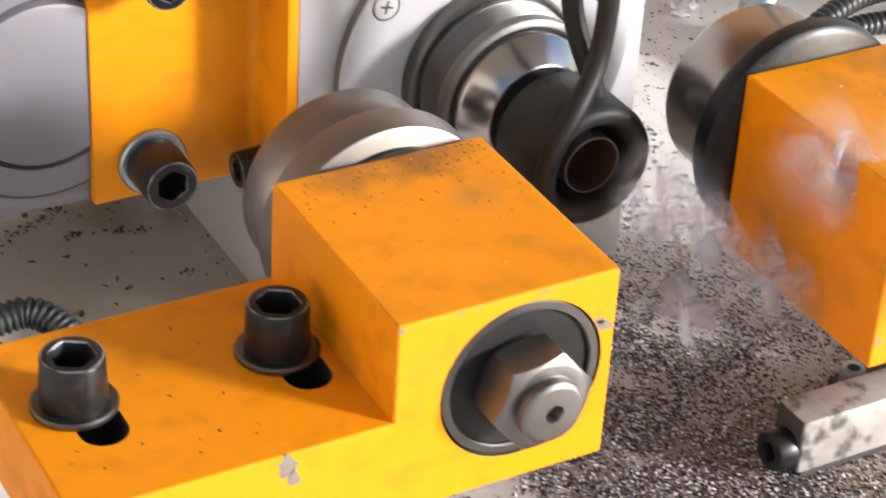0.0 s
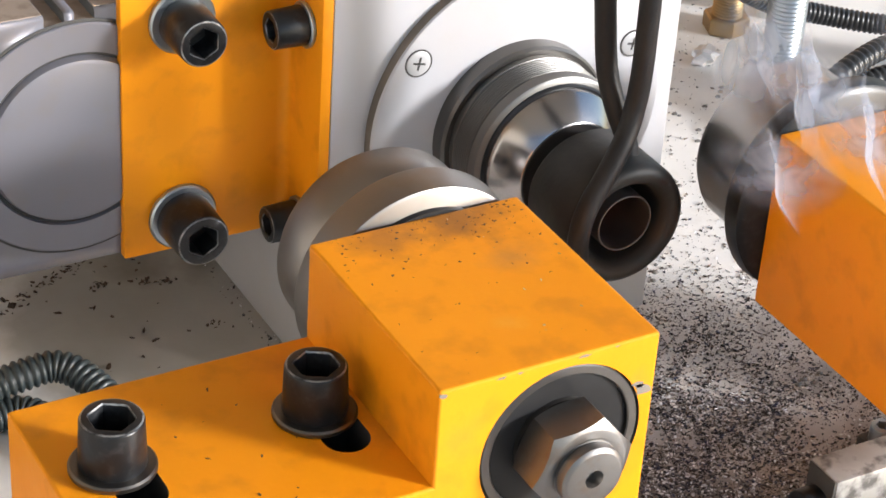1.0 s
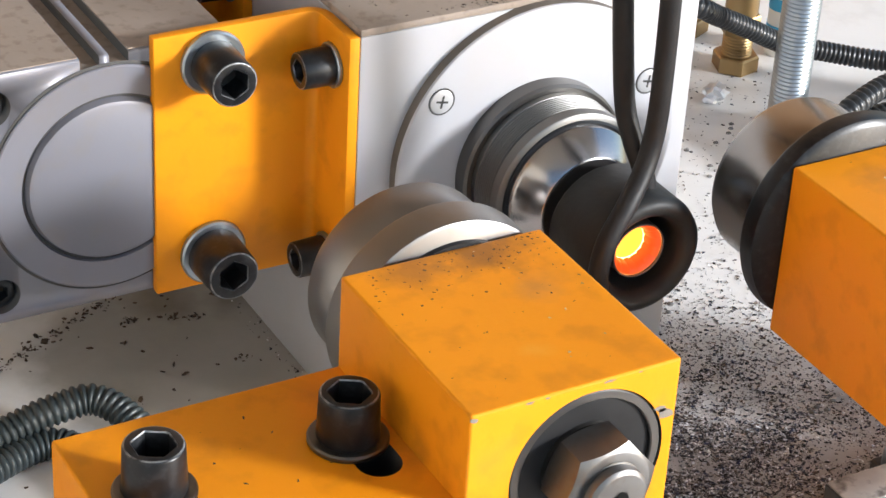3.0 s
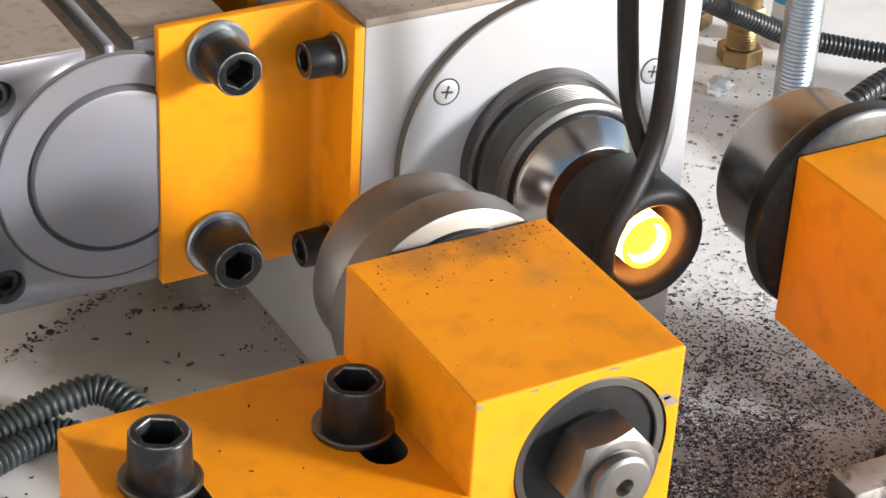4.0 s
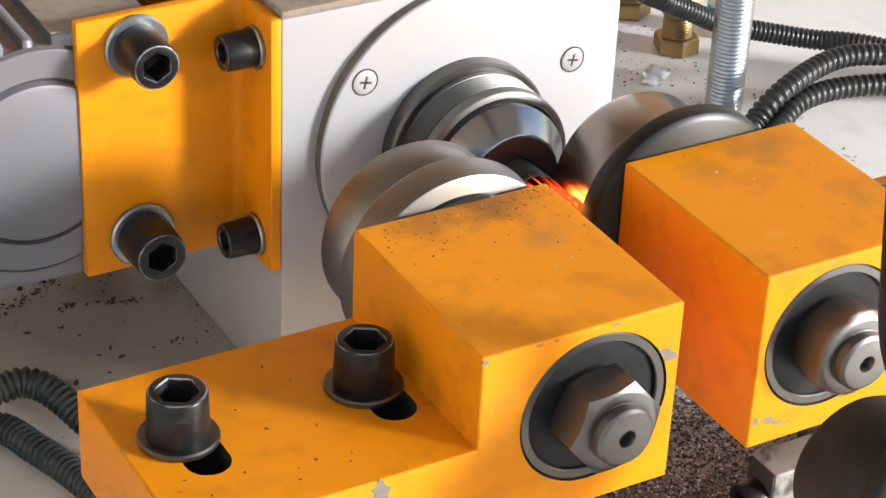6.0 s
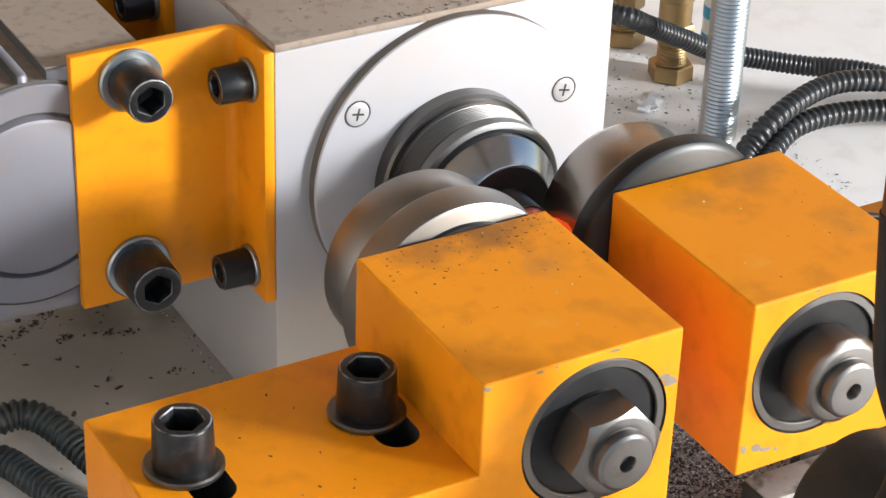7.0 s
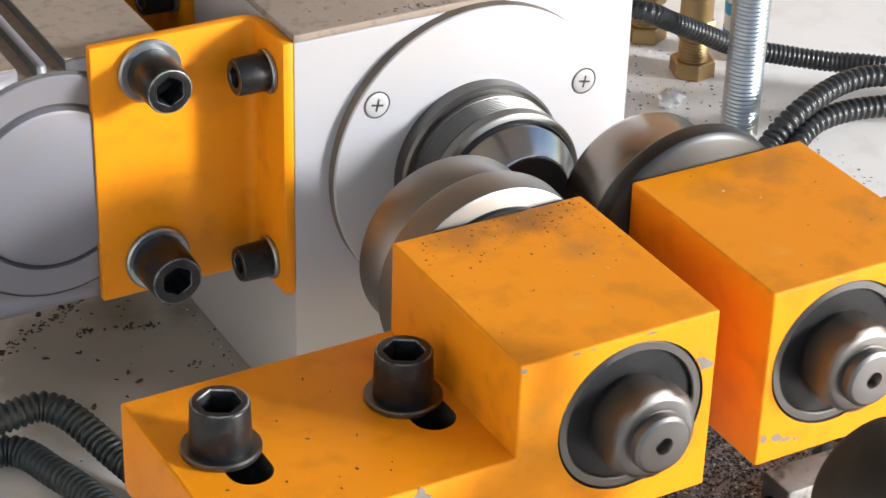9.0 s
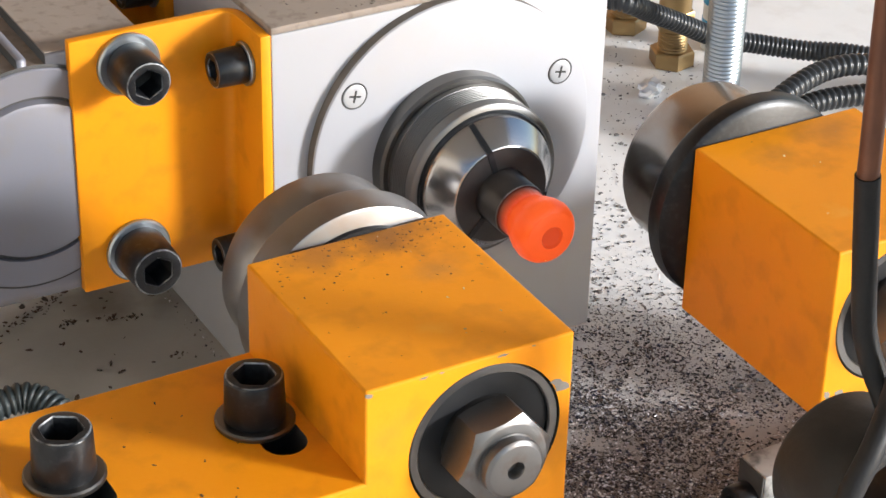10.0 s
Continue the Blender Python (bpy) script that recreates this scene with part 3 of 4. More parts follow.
part("post", box(-0.020, 0.022, 0.58, 0.62, 0.0, 0.518, 0.002), CAST, rail)


# ---- air cylinder and its brackets ----
def air_cylinder():
    t = thing("air_cylinder", "grey anodised aluminium air cylinder with round end cover", "air cylinder")
    body = part("body", box(-0.250, -0.134, 0.036, 0.34, 0.0705, 0.187, 0.0015), [ALU, RECESS_SHADE], t)
    cuts = []
    for x in (-0.183, -0.1955):
        cuts.append(box(x - 0.0042, x + 0.0042, 0.03, 0.35, 0.1815, 0.19))
    for x, z in ((-0.2375, 0.172), (-0.2375, 0.084)):
        c = lathe([(0.03, 0), (0.03, 0.0082), (0.05, 0.0082), (0.05, 0)], 32)
        bmesh.ops.translate(c, vec=(x, 0, z), verts=c.verts)
        cuts.append(c)
    cut(body, *cuts)
    part("slot_floor", box(-0.202, -0.1765, 0.0365, 0.34, 0.1805, 0.1822), DUSTY, t)
    part("top_dust", box(-0.1785, -0.1345, 0.0375, 0.34, 0.187, 0.1874), DUSTY, t, "dusty brown top face")
    part("top_dust", box(-0.2495, -0.2001, 0.0375, 0.34, 0.187, 0.1874), DUSTY, t, "dusty brown top face")
    c = (-0.188, 0.036, 0.1305)
    e = part("end_cover", lathe([(0.002, 0.0518), (-0.0012, 0.0518), (-0.0018, 0.0512), (-0.0018, 0.0392), (0.0000, 0.0388), (0.0000, 0.0374), (-0.0030, 0.0362), (-0.0036, 0.0345), (-0.0036, 0)], 128), ALU, t, "round turned end cover", m=pose(*c))
    part("groove", lathe([(-0.0002, 0.0532), (-0.0005, 0.0528), (-0.0005, 0.0517)], 96), RECESS_SHADE, e)
    part("groove", lathe([(-0.0001, 0.0388), (-0.0003, 0.0385), (-0.0003, 0.0377), (-0.0001, 0.0374)], 96), RECESS_SHADE, e)
    for x, z in ((-0.2375, 0.172), (-0.2375, 0.084)):
        part("tie_bolt", hex_socket_head(0.008, 0.0068, 0.0035, 0.005, "-y"), BLACK, t, m=pose(x, 0.047, z))


air_cylinder()


def angle_bracket(y, z0, z1, x0=-0.170, bolts=True):
    t = thing("angle_bracket", "orange painted steel angle bracket bolted to the white housing", "bracket", group="brackets of the air cylinder")
    bm, xo, th, rad = bmesh.new(), -0.0915, 0.0050, 0.0100
    cx, cy = xo - rad, y + 0.006 - rad
    outer = [(x0, y + 0.006)] + [(cx + rad * math.cos(a), cy + rad * math.sin(a)) for a in [math.pi / 2 * (1 - k / 6) for k in range(7)]] + [(xo, y - 0.030)]
    inner = [(xo - th, y - 0.030)] + [(cx + (rad - th) * math.cos(a), cy + (rad - th) * math.sin(a)) for a in [math.pi / 2 * k / 6 for k in range(7)]] + [(x0, y + 0.006 - th)]
    low = [bm.verts.new((px, py, z0)) for px, py in outer + inner]
    top = [bm.verts.new((px, py, z1)) for px, py in outer + inner]
    count = len(low)
    for k in range(count):
        bm.faces.new((low[k], low[(k + 1) % count], top[(k + 1) % count], top[k]))
    for k in range(8):
        bm.faces.new((low[k], low[k + 1], low[count - 2 - k], low[count - 1 - k]))
        bm.faces.new((top[k], top[k + 1], top[count - 2 - k], top[count - 1 - k]))
    bmesh.ops.recalc_face_normals(bm, faces=bm.faces)
    bmesh.ops.bevel(bm, geom=[e for e in bm.edges if e.calc_face_angle(0) > 1.2], offset=0.0008, segments=2, affect="EDGES", profile=0.5)
    part("bent_plate", bm, ORANGE, t, smooth=35)
    for z in (z0 + 0.0165, z1 - 0.0145):
        if bolts:
            low = z < 0.13
            socket_bolt(t, (-0.1445, y + 0.001, z), "-y", 0.0116 if low else 0.0102, 0.0205, 0.0150 if low else 0.0142, 0.0034, 0.0062 if low else 0.0058, "black socket-head bolt on a bright washer")
        socket_bolt(t, (-0.0965, y - 0.0155, z - (0.0035 if z > 0.13 else 0.004)), "-x", 0.0080, 0.0140, 0.0098, 0.0022, 0.0045, "black socket-head bolt")
    return t


angle_bracket(0.030, 0.0705, 0.1928)
angle_bracket(0.135, 0.0705, 0.187, -0.134, False)


# ---- roller heads ----
def roller_head(side, x0, x1, far, bearing_x, label, patches):
    """A stepped orange block on two bolts, with a bearing, a shaft and forming rollers. side: -1 base to the left, 1 to the right."""
    t = thing("roller_head", label, "roller head", group="roller heads beside the spindle")
    y0, y1, z0, zs, z1 = -0.2104, -0.1128, 0.0795, 0.119, 0.1585
    bm = bmesh.new()
    xs = [far, x0, x1] if side < 0 else [far, x1, x0]
    outline = [(xs[0], z0), (xs[2], z0), (xs[2], z1), (xs[1], z1), (xs[1], zs), (xs[0], zs)]
    front = [bm.verts.new((x, y0, z)) for x, z in outline]
    back = [bm.verts.new((x, y1, z)) for x, z in outline]
    bm.faces.new(front), bm.faces.new(back[::-1])
    for i in range(6):
        j = (i + 1) % 6
        bm.faces.new((front[i], front[j], back[j], back[i]))
    bmesh.ops.recalc_face_normals(bm, faces=bm.faces)
    sharp = [e for e in bm.edges if e.is_convex]
    bmesh.ops.bevel(bm, geom=sharp, offset=0.0011, segments=3, affect="EDGES", profile=0.5)
    block = part("block", bm, [DIRTY_ORANGE if side < 0 else STAINED_ORANGE, RECESS_SHADE], t, smooth=30)
    bore = lathe([(-0.25, 0), (-0.25, 0.0318), (-0.05, 0.0318), (-0.05, 0)], 72)
    bmesh.ops.translate(bore, vec=(bearing_x, 0, AZ + 0.0031), verts=bore.verts)
    bx = (-0.2486, -0.1742) if side < 0 else (0.1525, 0.2255)
    cut(block, bore, *[slot_body(x + 0.004, -0.1735, -0.160, 0.0085, 0.07, 0.13) for x in bx])
    for p in block.data.polygons:
        p.use_smooth = False
    # dark sheet below the slots stands in for the shade of deep holes
    part("slot_shade", box(min(bx) - 0.012, max(bx) + 0.012, -0.192, -0.148, z0 + 0.0005, z0 + 0.0015), RECESS_SHADE, t)
    for x in bx:
        socket_bolt(t, (x, -0.157, zs), "z", 0.0110, 0.0185, 0.0150, 0.0028, 0.0070, "black socket-head bolt on a washer")
    r3 = random.Random(int(abs(bearing_x) * 1e4))
    for px, pz, pw, ph in patches:
        bm = bmesh.new()
        ring = []
        for k in range(11):
            a, q = math.tau * k / 11, r3.uniform(0.55, 1.15)
            ring.append((px + pw * q * math.cos(a), pz + ph * q * math.sin(a)))
        lo = [bm.verts.new((min(max(u, min(x0, far) + 0.0008), max(x1, far) - 0.0008), y0 + 0.0004, min(v, z1 - 0.0008))) for u, v in ring]
        hi = [bm.verts.new((v.co.x, y0 - 0.00012, v.co.z)) for v in lo]
        bm.faces.new(hi)
        for k in range(11):
            bm.faces.new((lo[k], lo[(k + 1) % 11], hi[(k + 1) % 11], hi[k]))
        part("bare_patch", bm, BAREPAINT, t, "grey patch where the paint has chipped off")
    at = pose(bearing_x, 0, AZ + 0.0031)
    b = part("bearing", lathe([(-0.2095, 0.0274), (-0.2100, 0.0279), (-0.2100, 0.0307), (-0.2092, 0.0315), (-0.19, 0.0315), (-0.19, 0.0274)], 96, closed=True), DARKSTEEL, t, "steel bearing ring", m=at)
    part("seal", lathe([(-0.2070, 0.0150), (-0.2078, 0.0185), (-0.2074, 0.0225), (-0.2082, 0.0266), (-0.2080, 0.0275), (-0.195, 0.0275), (-0.195, 0.0150)], 80, closed=True), SEAL, b, "black rubber seal")
    s = new("shaft")
    s.parent, s.matrix_basis = t, at
    return t, s


def shaft_parts(s, rollers, nut_turn, chrome):
    """What turns with the shaft: nut, washer, stud and rollers."""
    part("inner_ring", lathe([(-0.2085, 0.0125), (-0.2092, 0.0150), (-0.2092, 0.0168), (-0.205, 0.0172), (-0.205, 0.0125)], 64, closed=True), DARKSTEEL, s)
    bm = bmesh.new()
    rings = []
    for y, r, slope in ((-0.2085, 0.0160, 0), (-0.2095, 0.0162, 0), (-0.2095, 0, -0.6), (-0.2266, 0, 0.6), (-0.2266, 0.0162, 0), (-0.2268, 0.0156, 0), (-0.2268, 0.0122, 0)):
        ring = []
        for i in range(48):
            a = math.tau * i / 48
            h = (0.0170 / math.cos((a + math.pi / 6) % (math.pi / 3) - math.pi / 6))
            rr = r or h
            ring.append(bm.verts.new((rr * math.cos(a), y + slope * (h - 0.0162), rr * math.sin(a))))
        rings.append(ring)
    for p, q in zip(rings, rings[1:]):
        for i in range(48):
            bm.faces.new((p[i], p[(i + 1) % 48], q[(i + 1) % 48], q[i]))
    bm.faces.new(rings[0]), bm.faces.new(rings[-1])
    part("hex_nut", bm, chrome, s, "bright hexagon nut", smooth=25, m=pose(0, 0, 0, 0, nut_turn, 0))
    part("stud", lathe([(-0.222, 0.0122), (-0.2270, 0.0122), (-0.2272, 0.0116), (-0.2278, 0.0116), (-0.2280, 0.0121), (-0.2312, 0.0120), (-0.2324, 0.0108), (-0.2325, 0.0102), (-0.2325, 0.0036), (-0.2318, 0.0032), (-0.2280, 0.0030), (-0.2280, 0)], 56), chrome, s, "threaded stud end with a centre hole")
    part("shaft_body", lathe([(-0.208, 0.0124), (-0.05, 0.0124)], 40), DARKSTEEL, s)
    for name, prof, mat, lab in rollers:
        part(name, lathe(prof, 128, closed=True), mat, s, lab)


PATCH_A = ((-0.0752, 0.1362, 0.0042, 0.0030), (-0.0775, 0.1385, 0.0028, 0.0014), (-0.1955, 0.1145, 0.0042, 0.0050), (-0.1925, 0.1085, 0.0026, 0.0034), (-0.1010, 0.1572, 0.0026, 0.0007), (-0.1330, 0.1573, 0.0022, 0.0006), (-0.1260, 0.1574, 0.0012, 0.0005), (-0.1548, 0.1565, 0.0016, 0.0010), (-0.0880, 0.1575, 0.0008, 0.0004))
PATCH_B = ((0.0590, 0.0905, 0.0036, 0.0018), (0.0640, 0.0885, 0.0030, 0.0012), (0.0525, 0.0920, 0.0018, 0.0022), (0.0690, 0.0870, 0.0016, 0.0009), (0.0800, 0.1573, 0.0014, 0.0005))
head_a, shaft_a = roller_head(-1, -0.1563, -0.0706, -0.2700, -0.1070, "orange painted roller head with worn edges and a bright nut", PATCH_A)
shaft_parts(shaft_a, [
    # added dark disc paints the shade in the gap behind the block
    ("gap_shade_disc", [(-0.1130, 0.012), (-0.1130, 0.0374), (-0.1104, 0.0374), (-0.1104, 0.012)], SEAL, "added dark disc for the shade in the gap before the roller"),
    ("front_roller", [(-0.1105, 0.012), (-0.1105, 0.0440), (-0.1098, 0.0452), (-0.0960, 0.0460), (-0.0945, 0.0454), (-0.0932, 0.0424), (-0.0932, 0.012)], STEEL, "turned steel forming roller"),
    ("rear_roller", [(-0.0932, 0.012), (-0.0932, 0.0394), (-0.0920, 0.0402), (-0.0690, 0.0406), (-0.0662, 0.0388), (-0.0662, 0.012)], STEEL, "turned steel forming roller"),
], 20, NUT)
head_b, shaft_b = roller_head(1, 0.0498, 0.1341, 0.2480, 0.0849, "orange painted roller head with a dark roller collar", PATCH_B)
shaft_parts(shaft_b, [
    ("collar", [(-0.1122, 0.012), (-0.1122, 0.0455), (-0.1100, 0.0482), (-0.1030, 0.0489), (-0.1015, 0.0480), (-0.1015, 0.012)], BLACK, "black collar disc"),
    ("roller", [(-0.1015, 0.012), (-0.1015, 0.0385), (-0.0680, 0.0385), (-0.0640, 0.0365), (-0.0640, 0.012)], ROLLER, "dark polished forming roller"),
], 5, NUT)

# slides that carry the heads
for side, x0, x1, lab in ((-1, -0.255, -0.205, "dark cast slide under the roller head"), (1, 0.190, 0.240, "dark cast slide under the roller head")):
    t = tagged(link("cross_slide", box(x0, x1, -0.190, -0.135, 0.0, 0.0795, 0.002), CAST), lab, "slide", group="slides under the roller heads")
bar = thing("slide_bar", "ground steel stop bar with an oily stain lying on the bed", "steel bar")
part("bar", box(0.053, 0.150, -0.1785, -0.160, 0.004, 0.030, 0.0012), BAR, bar)
part("foot", box(0.056, 0.150, -0.177, -0.1615, 0.0, 0.004), CAST, bar)
# end piece darker than the rest of the bar
part("end_face", box(0.0522, 0.0532, -0.1778, -0.1608, 0.0045, 0.0293, 0.0003), CAST, bar, "dark left end of the bar")
part("end_bolt", hex_socket_head(0.009, 0.0085, 0.0042, 0.005, "-x"), BLACK, bar, "black bolt in the bar's end", m=pose(0.0523, -0.1695, 0.0125))


clamp = thing("clamp_block", "dark oily clamp block with a bright screw beside the bar", "clamp")
part("block", box(0.0945, 0.150, -0.1560, -0.1400, 0.0, 0.016, 0.002), CAST, clamp)
part("screw", hex_socket_head(0.008, 0.0052, 0.0026, 0.004), ZINC, clamp, "bright socket screw", m=pose(0.1010, -0.1485, 0.016))

# ---- fittings, rod and hoses behind ----
def brass_fitting(x, y, turn):
    t = thing("brass_fitting", "brass pipe fitting with hexagon nuts standing on the bed", "pipe fitting", pose(x, y, 0, 0, 0, turn), group="brass fittings")

    def hexa(z0, z1, r):
        return lathe([(z0, 0), (z0, r * 0.93), (z0 + 0.001, r), (z1 - 0.001, r), (z1, r * 0.93), (z1, 0)], 6, "z")
    part("base_nut", hexa(0, 0.0105, 0.0140), BRASS, t)
    neck = [(0.0105, 0)]
    for i in range(7):
        neck += [(0.0105 + i * 0.0019, 0.0092), (0.0114 + i * 0.0019, 0.0086)]
    part("threaded_neck", lathe(neck + [(0.024, 0)], 32, "z"), BRASS, t)
    part("upper_nut", hexa(0.024, 0.037, 0.0122), BRASS, t)
    part("barrel", lathe([(0.037, 0), (0.037, 0.0100), (0.052, 0.0100), (0.053, 0.0112), (0.066, 0.0112), (0.067, 0.009), (0.10, 0.009), (0.10, 0)], 32, "z"), BRASS, t)


brass_fitting(0.2830, 0.2275, 12)
brass_fitting(0.2850, 0.2830, 25)
hose = thing("banded_hose", "clear hose with pale blue bands", "hose", pose(0.322, 0.235, 0))
part("hose_wall", lathe([(0, 0), (0, 0.010), (0.2, 0.010), (0.2, 0)], 32, "z"), CLEAR, hose)
for i in range(9):
    part("band", lathe([(0.012 + i * 0.018, 0.0103), (0.020 + i * 0.018, 0.0103)], 32, "z"), BLUE, hose, "blue band")

bm = bmesh.new()
bmesh.ops.create_icosphere(bm, subdivisions=3, radius=0.0085)
for v in bm.verts:
    k = 1 + 0.55 * noise.noise(v.co * 210) + 0.25 * noise.noise(v.co * 520)
    v.co = Vector((v.co.x * k, v.co.y * k * 0.75, max(-0.004, v.co.z * k * 0.6)))
tagged(link("foil_scrap", bm, FOIL, smooth=25, m=pose(0.2480, 0.1985, 0.004, 0, 0, 30)), "crumpled bright metal scrap lying on the bed", "scrap")
rod_prof = [(0, 0)]
for i in range(120):
    rod_prof += [(i * 0.0025, 0.0098), (i * 0.0025 + 0.0005, 0.0098), (i * 0.0025 + 0.00125, 0.0109), (i * 0.0025 + 0.0017, 0.0109)]
tagged(link("threaded_rod", lathe(rod_prof + [(0.30, 0)], 32, "z"), ZINC, smooth=70, m=pose(0.262, 0.149, 0)), "upright zinc-plated threaded rod set in the bed", "threaded rod")

HOSES = "corrugated cable hoses"
for pts, r, rid, lab in (
    ([(0.185, 0.26, 0.060), (0.2127, 0.19, 0.0714), (0.2361, 0.19, 0.0596), (0.261, 0.191, 0.0463), (0.2866, 0.190, 0.0326), (0.3150, 0.182, 0.0250), (0.3380, 0.168, 0.0220), (0.3640, 0.144, 0.0230), (0.42, 0.10, 0.012), (0.50, 0.06, 0.0065)], 0.0062, 330, "thin black corrugated hose running behind the rod"),
    ([(0.236, 0.090, 0.008), (0.252, 0.108, 0.014), (0.275, 0.112, 0.029), (0.315, 0.122, 0.034), (0.350, 0.118, 0.032), (0.42, 0.10, 0.02), (0.5, 0.09, 0.008)], 0.0066, 215, "black corrugated hose looped over the bed"),
    ([(0.241, 0.082, 0.0075), (0.262, 0.101, 0.010), (0.292, 0.114, 0.018), (0.340, 0.113, 0.017), (0.42, 0.085, 0.012), (0.5, 0.07, 0.0075)], 0.0066, 215, "black corrugated hose looped over the bed"),
    ([(-0.36, 0.015, 0.009), (-0.26, 0.034, 0.012), (-0.216, 0.037, 0.020), (-0.195, 0.031, 0.021), (-0.180, -0.003, 0.012), (-0.168, -0.05, 0.0075), (-0.16, -0.10, 0.0075)], 0.0072, 285, "black corrugated hose curled on the bed"),
    ([(-0.36, -0.02, 0.0075), (-0.27, 0.015, 0.0075), (-0.222, 0.030, 0.0075), (-0.206, 0.002, 0.0075), (-0.195, -0.04, 0.0075), (-0.19, -0.10, 0.0075)], 0.0072, 285, "black corrugated hose curled on the bed"),
):
    tagged(link("corrugated_hose", tube_path(pts, r, rid, r * (0.14 if rid > 300 else 0.2)), TEALPLASTIC if rid == 285 else PLASTIC, smooth=70), lab, "hose", group=HOSES)


# ---- swarf ----
def chips(name, mat, spots, label, loose=True, sides=4):
    """Tiny bent flakes of uneven outline; spots of (x, y, z, length)."""
    verts, faces = [], []
    for x, y, z, size in spots:
        a, w, h = random.uniform(0, math.tau), random.uniform(0.3, 0.75), size * random.uniform(0.06, 0.28)
        c, s = math.cos(a), math.sin(a)
        o = len(verts)
        ring = []
        for k in range(sides):
            q, f = math.tau * (k + random.uniform(-0.3, 0.3)) / sides, random.uniform(0.55, 1.15) * size / 2
            u, v = f * math.cos(q), f * w * math.sin(q)
            ring.append((x + c * u - s * v, y + s * u + c * v))
        verts += [(px, py, z) for px, py in ring]
        verts += [(x + 0.9 * (px - x), y + 0.9 * (py - y), z + h * random.uniform(0.25, 1)) for px, py in ring]
        faces += [(o + k, o + (k + 1) % sides, o + sides + (k + 1) % sides, o + sides + k) for k in range(sides)]
        faces.append(tuple(range(o + sides, o + 2 * sides)))
    me = bpy.data.meshes.new(name)
    me.from_pydata(verts, [], faces)
    me.materials.append(mat)
    return tagged(new(name, me), label, "swarf" if loose else "", kind="stuff")


rnd = random.Random(4)
spots = []
while len(spots) < 105000:
    x, y = rnd.uniform(-0.10, 0.30), rnd.uniform(-0.30, 0.28)
    if -0.0915 < x < 0.0785 and y > -0.001:
        continue
    d = math.exp(-((x - 0.025) / 0.095) ** 2) * min(1.0, math.exp(-(y + 0.06) / 0.062))
    d += 0.55 * math.exp(-((x + 0.035) / 0.035) ** 2 - ((y + 0.15) / 0.07) ** 2)
    d = d * max(0.0, 0.70 + 0.8 * noise.noise((x * 26, y * 26, 0)) + 0.6 * noise.noise((x * 90, y * 90, 3))) + 0.012
    if rnd.random() < d:
        spots.append((x, y, 0.0002, rnd.choice((0.0005, 0.0007, 0.0009, 0.0011, 0.0014, 0.0018, 0.0026))))
chips("swarf", SWARF, spots, "dark and bright metal swarf strewn over the bed")


def oil_drops(count):
    """Low domes of oil and coolant in loose clusters."""
    r4, verts, faces = random.Random(21), [], []
    homes = [(r4.uniform(0.085, 0.235), r4.uniform(-0.09, 0.25)) for i in range(26)]
    for i in range(count):
        hx, hy = r4.choice(homes)
        x, y, r = hx + r4.gauss(0, 0.010), hy + r4.gauss(0, 0.010), r4.choice((0.0005, 0.0007, 0.0009, 0.0012, 0.0018))
        if x < 0.082:
            continue
        o = len(verts)
        for k, (f, h) in enumerate(((1.0, 0.0), (0.85, 0.32), (0.45, 0.5))):
            verts += [(x + r * f * math.cos(math.tau * j / 8), y + r * f * 0.8 * math.sin(math.tau * j / 8), r * h) for j in range(8)]
        verts.append((x, y, r * 0.55))
        for k in (0, 8):
            faces += [(o + k + j, o + k + (j + 1) % 8, o + k + 8 + (j + 1) % 8, o + k + 8 + j) for j in range(8)]
        faces += [(o + 16 + j, o + 16 + (j + 1) % 8, o + 24) for j in range(8)]
    me = bpy.data.meshes.new("oil_drops")
    me.from_pydata(verts, [], faces)
    me.polygons.foreach_set("use_smooth", [True] * len(me.polygons))
    me.materials.append(OIL)
    tagged(new("oil_drops", me), "clear drops of oil spattered over the pale bed", "oil drops", kind="stuff")


oil_drops(420)
spots = []
while len(spots) < 170:
    x, y = rnd.uniform(-0.30, -0.09), rnd.uniform(0.0, 0.20)
    if noise.noise((x * 30, y * 30, 5)) + rnd.uniform(-0.4, 0.4) > 0:
        spots.append((x, y, 0.0002, rnd.choice((0.0012, 0.0018, 0.0024, 0.003, 0.0045, 0.006))))
for i in range(130):
    k = rnd.uniform(-0.2, 1.1)
    spots.append((-0.2163 + 0.0672 * k + rnd.gauss(0, 0.003), 0.1051 + 0.0363 * k + rnd.gauss(0, 0.0022), 0.0002, rnd.choice((0.001, 0.0015, 0.0022, 0.003))))
for hx, hy in ((-0.128, 0.112), (-0.121, 0.108), (-0.150, 0.118), (-0.112, 0.066)):
    for i in range(16):
        spots.append((hx + rnd.gauss(0, 0.0026), hy + rnd.gauss(0, 0.0016), 0.0002, rnd.choice((0.0012, 0.002, 0.003))))
chips("dark_flakes", DARKCHIP, spots, "dark flakes of scale on the shaded bed", sides=7)
random.seed(7)
spots = []
for i in range(70):
    spots.append((AX + rnd.gauss(-0.015, 0.018), rnd.uniform(0.0008, 0.006), 0.1961, rnd.uniform(0.0006, 0.0022)))
for i in range(420):
    x, y = rnd.uniform(-0.09, 0.078), rnd.uniform(0.003, 0.2)
    spots.append((x, y, 0.1961, rnd.uniform(0.0006, 0.0016)))
chips("housing_dust", DARKCHIP, spots, "dark flakes on the housing's dusty top")


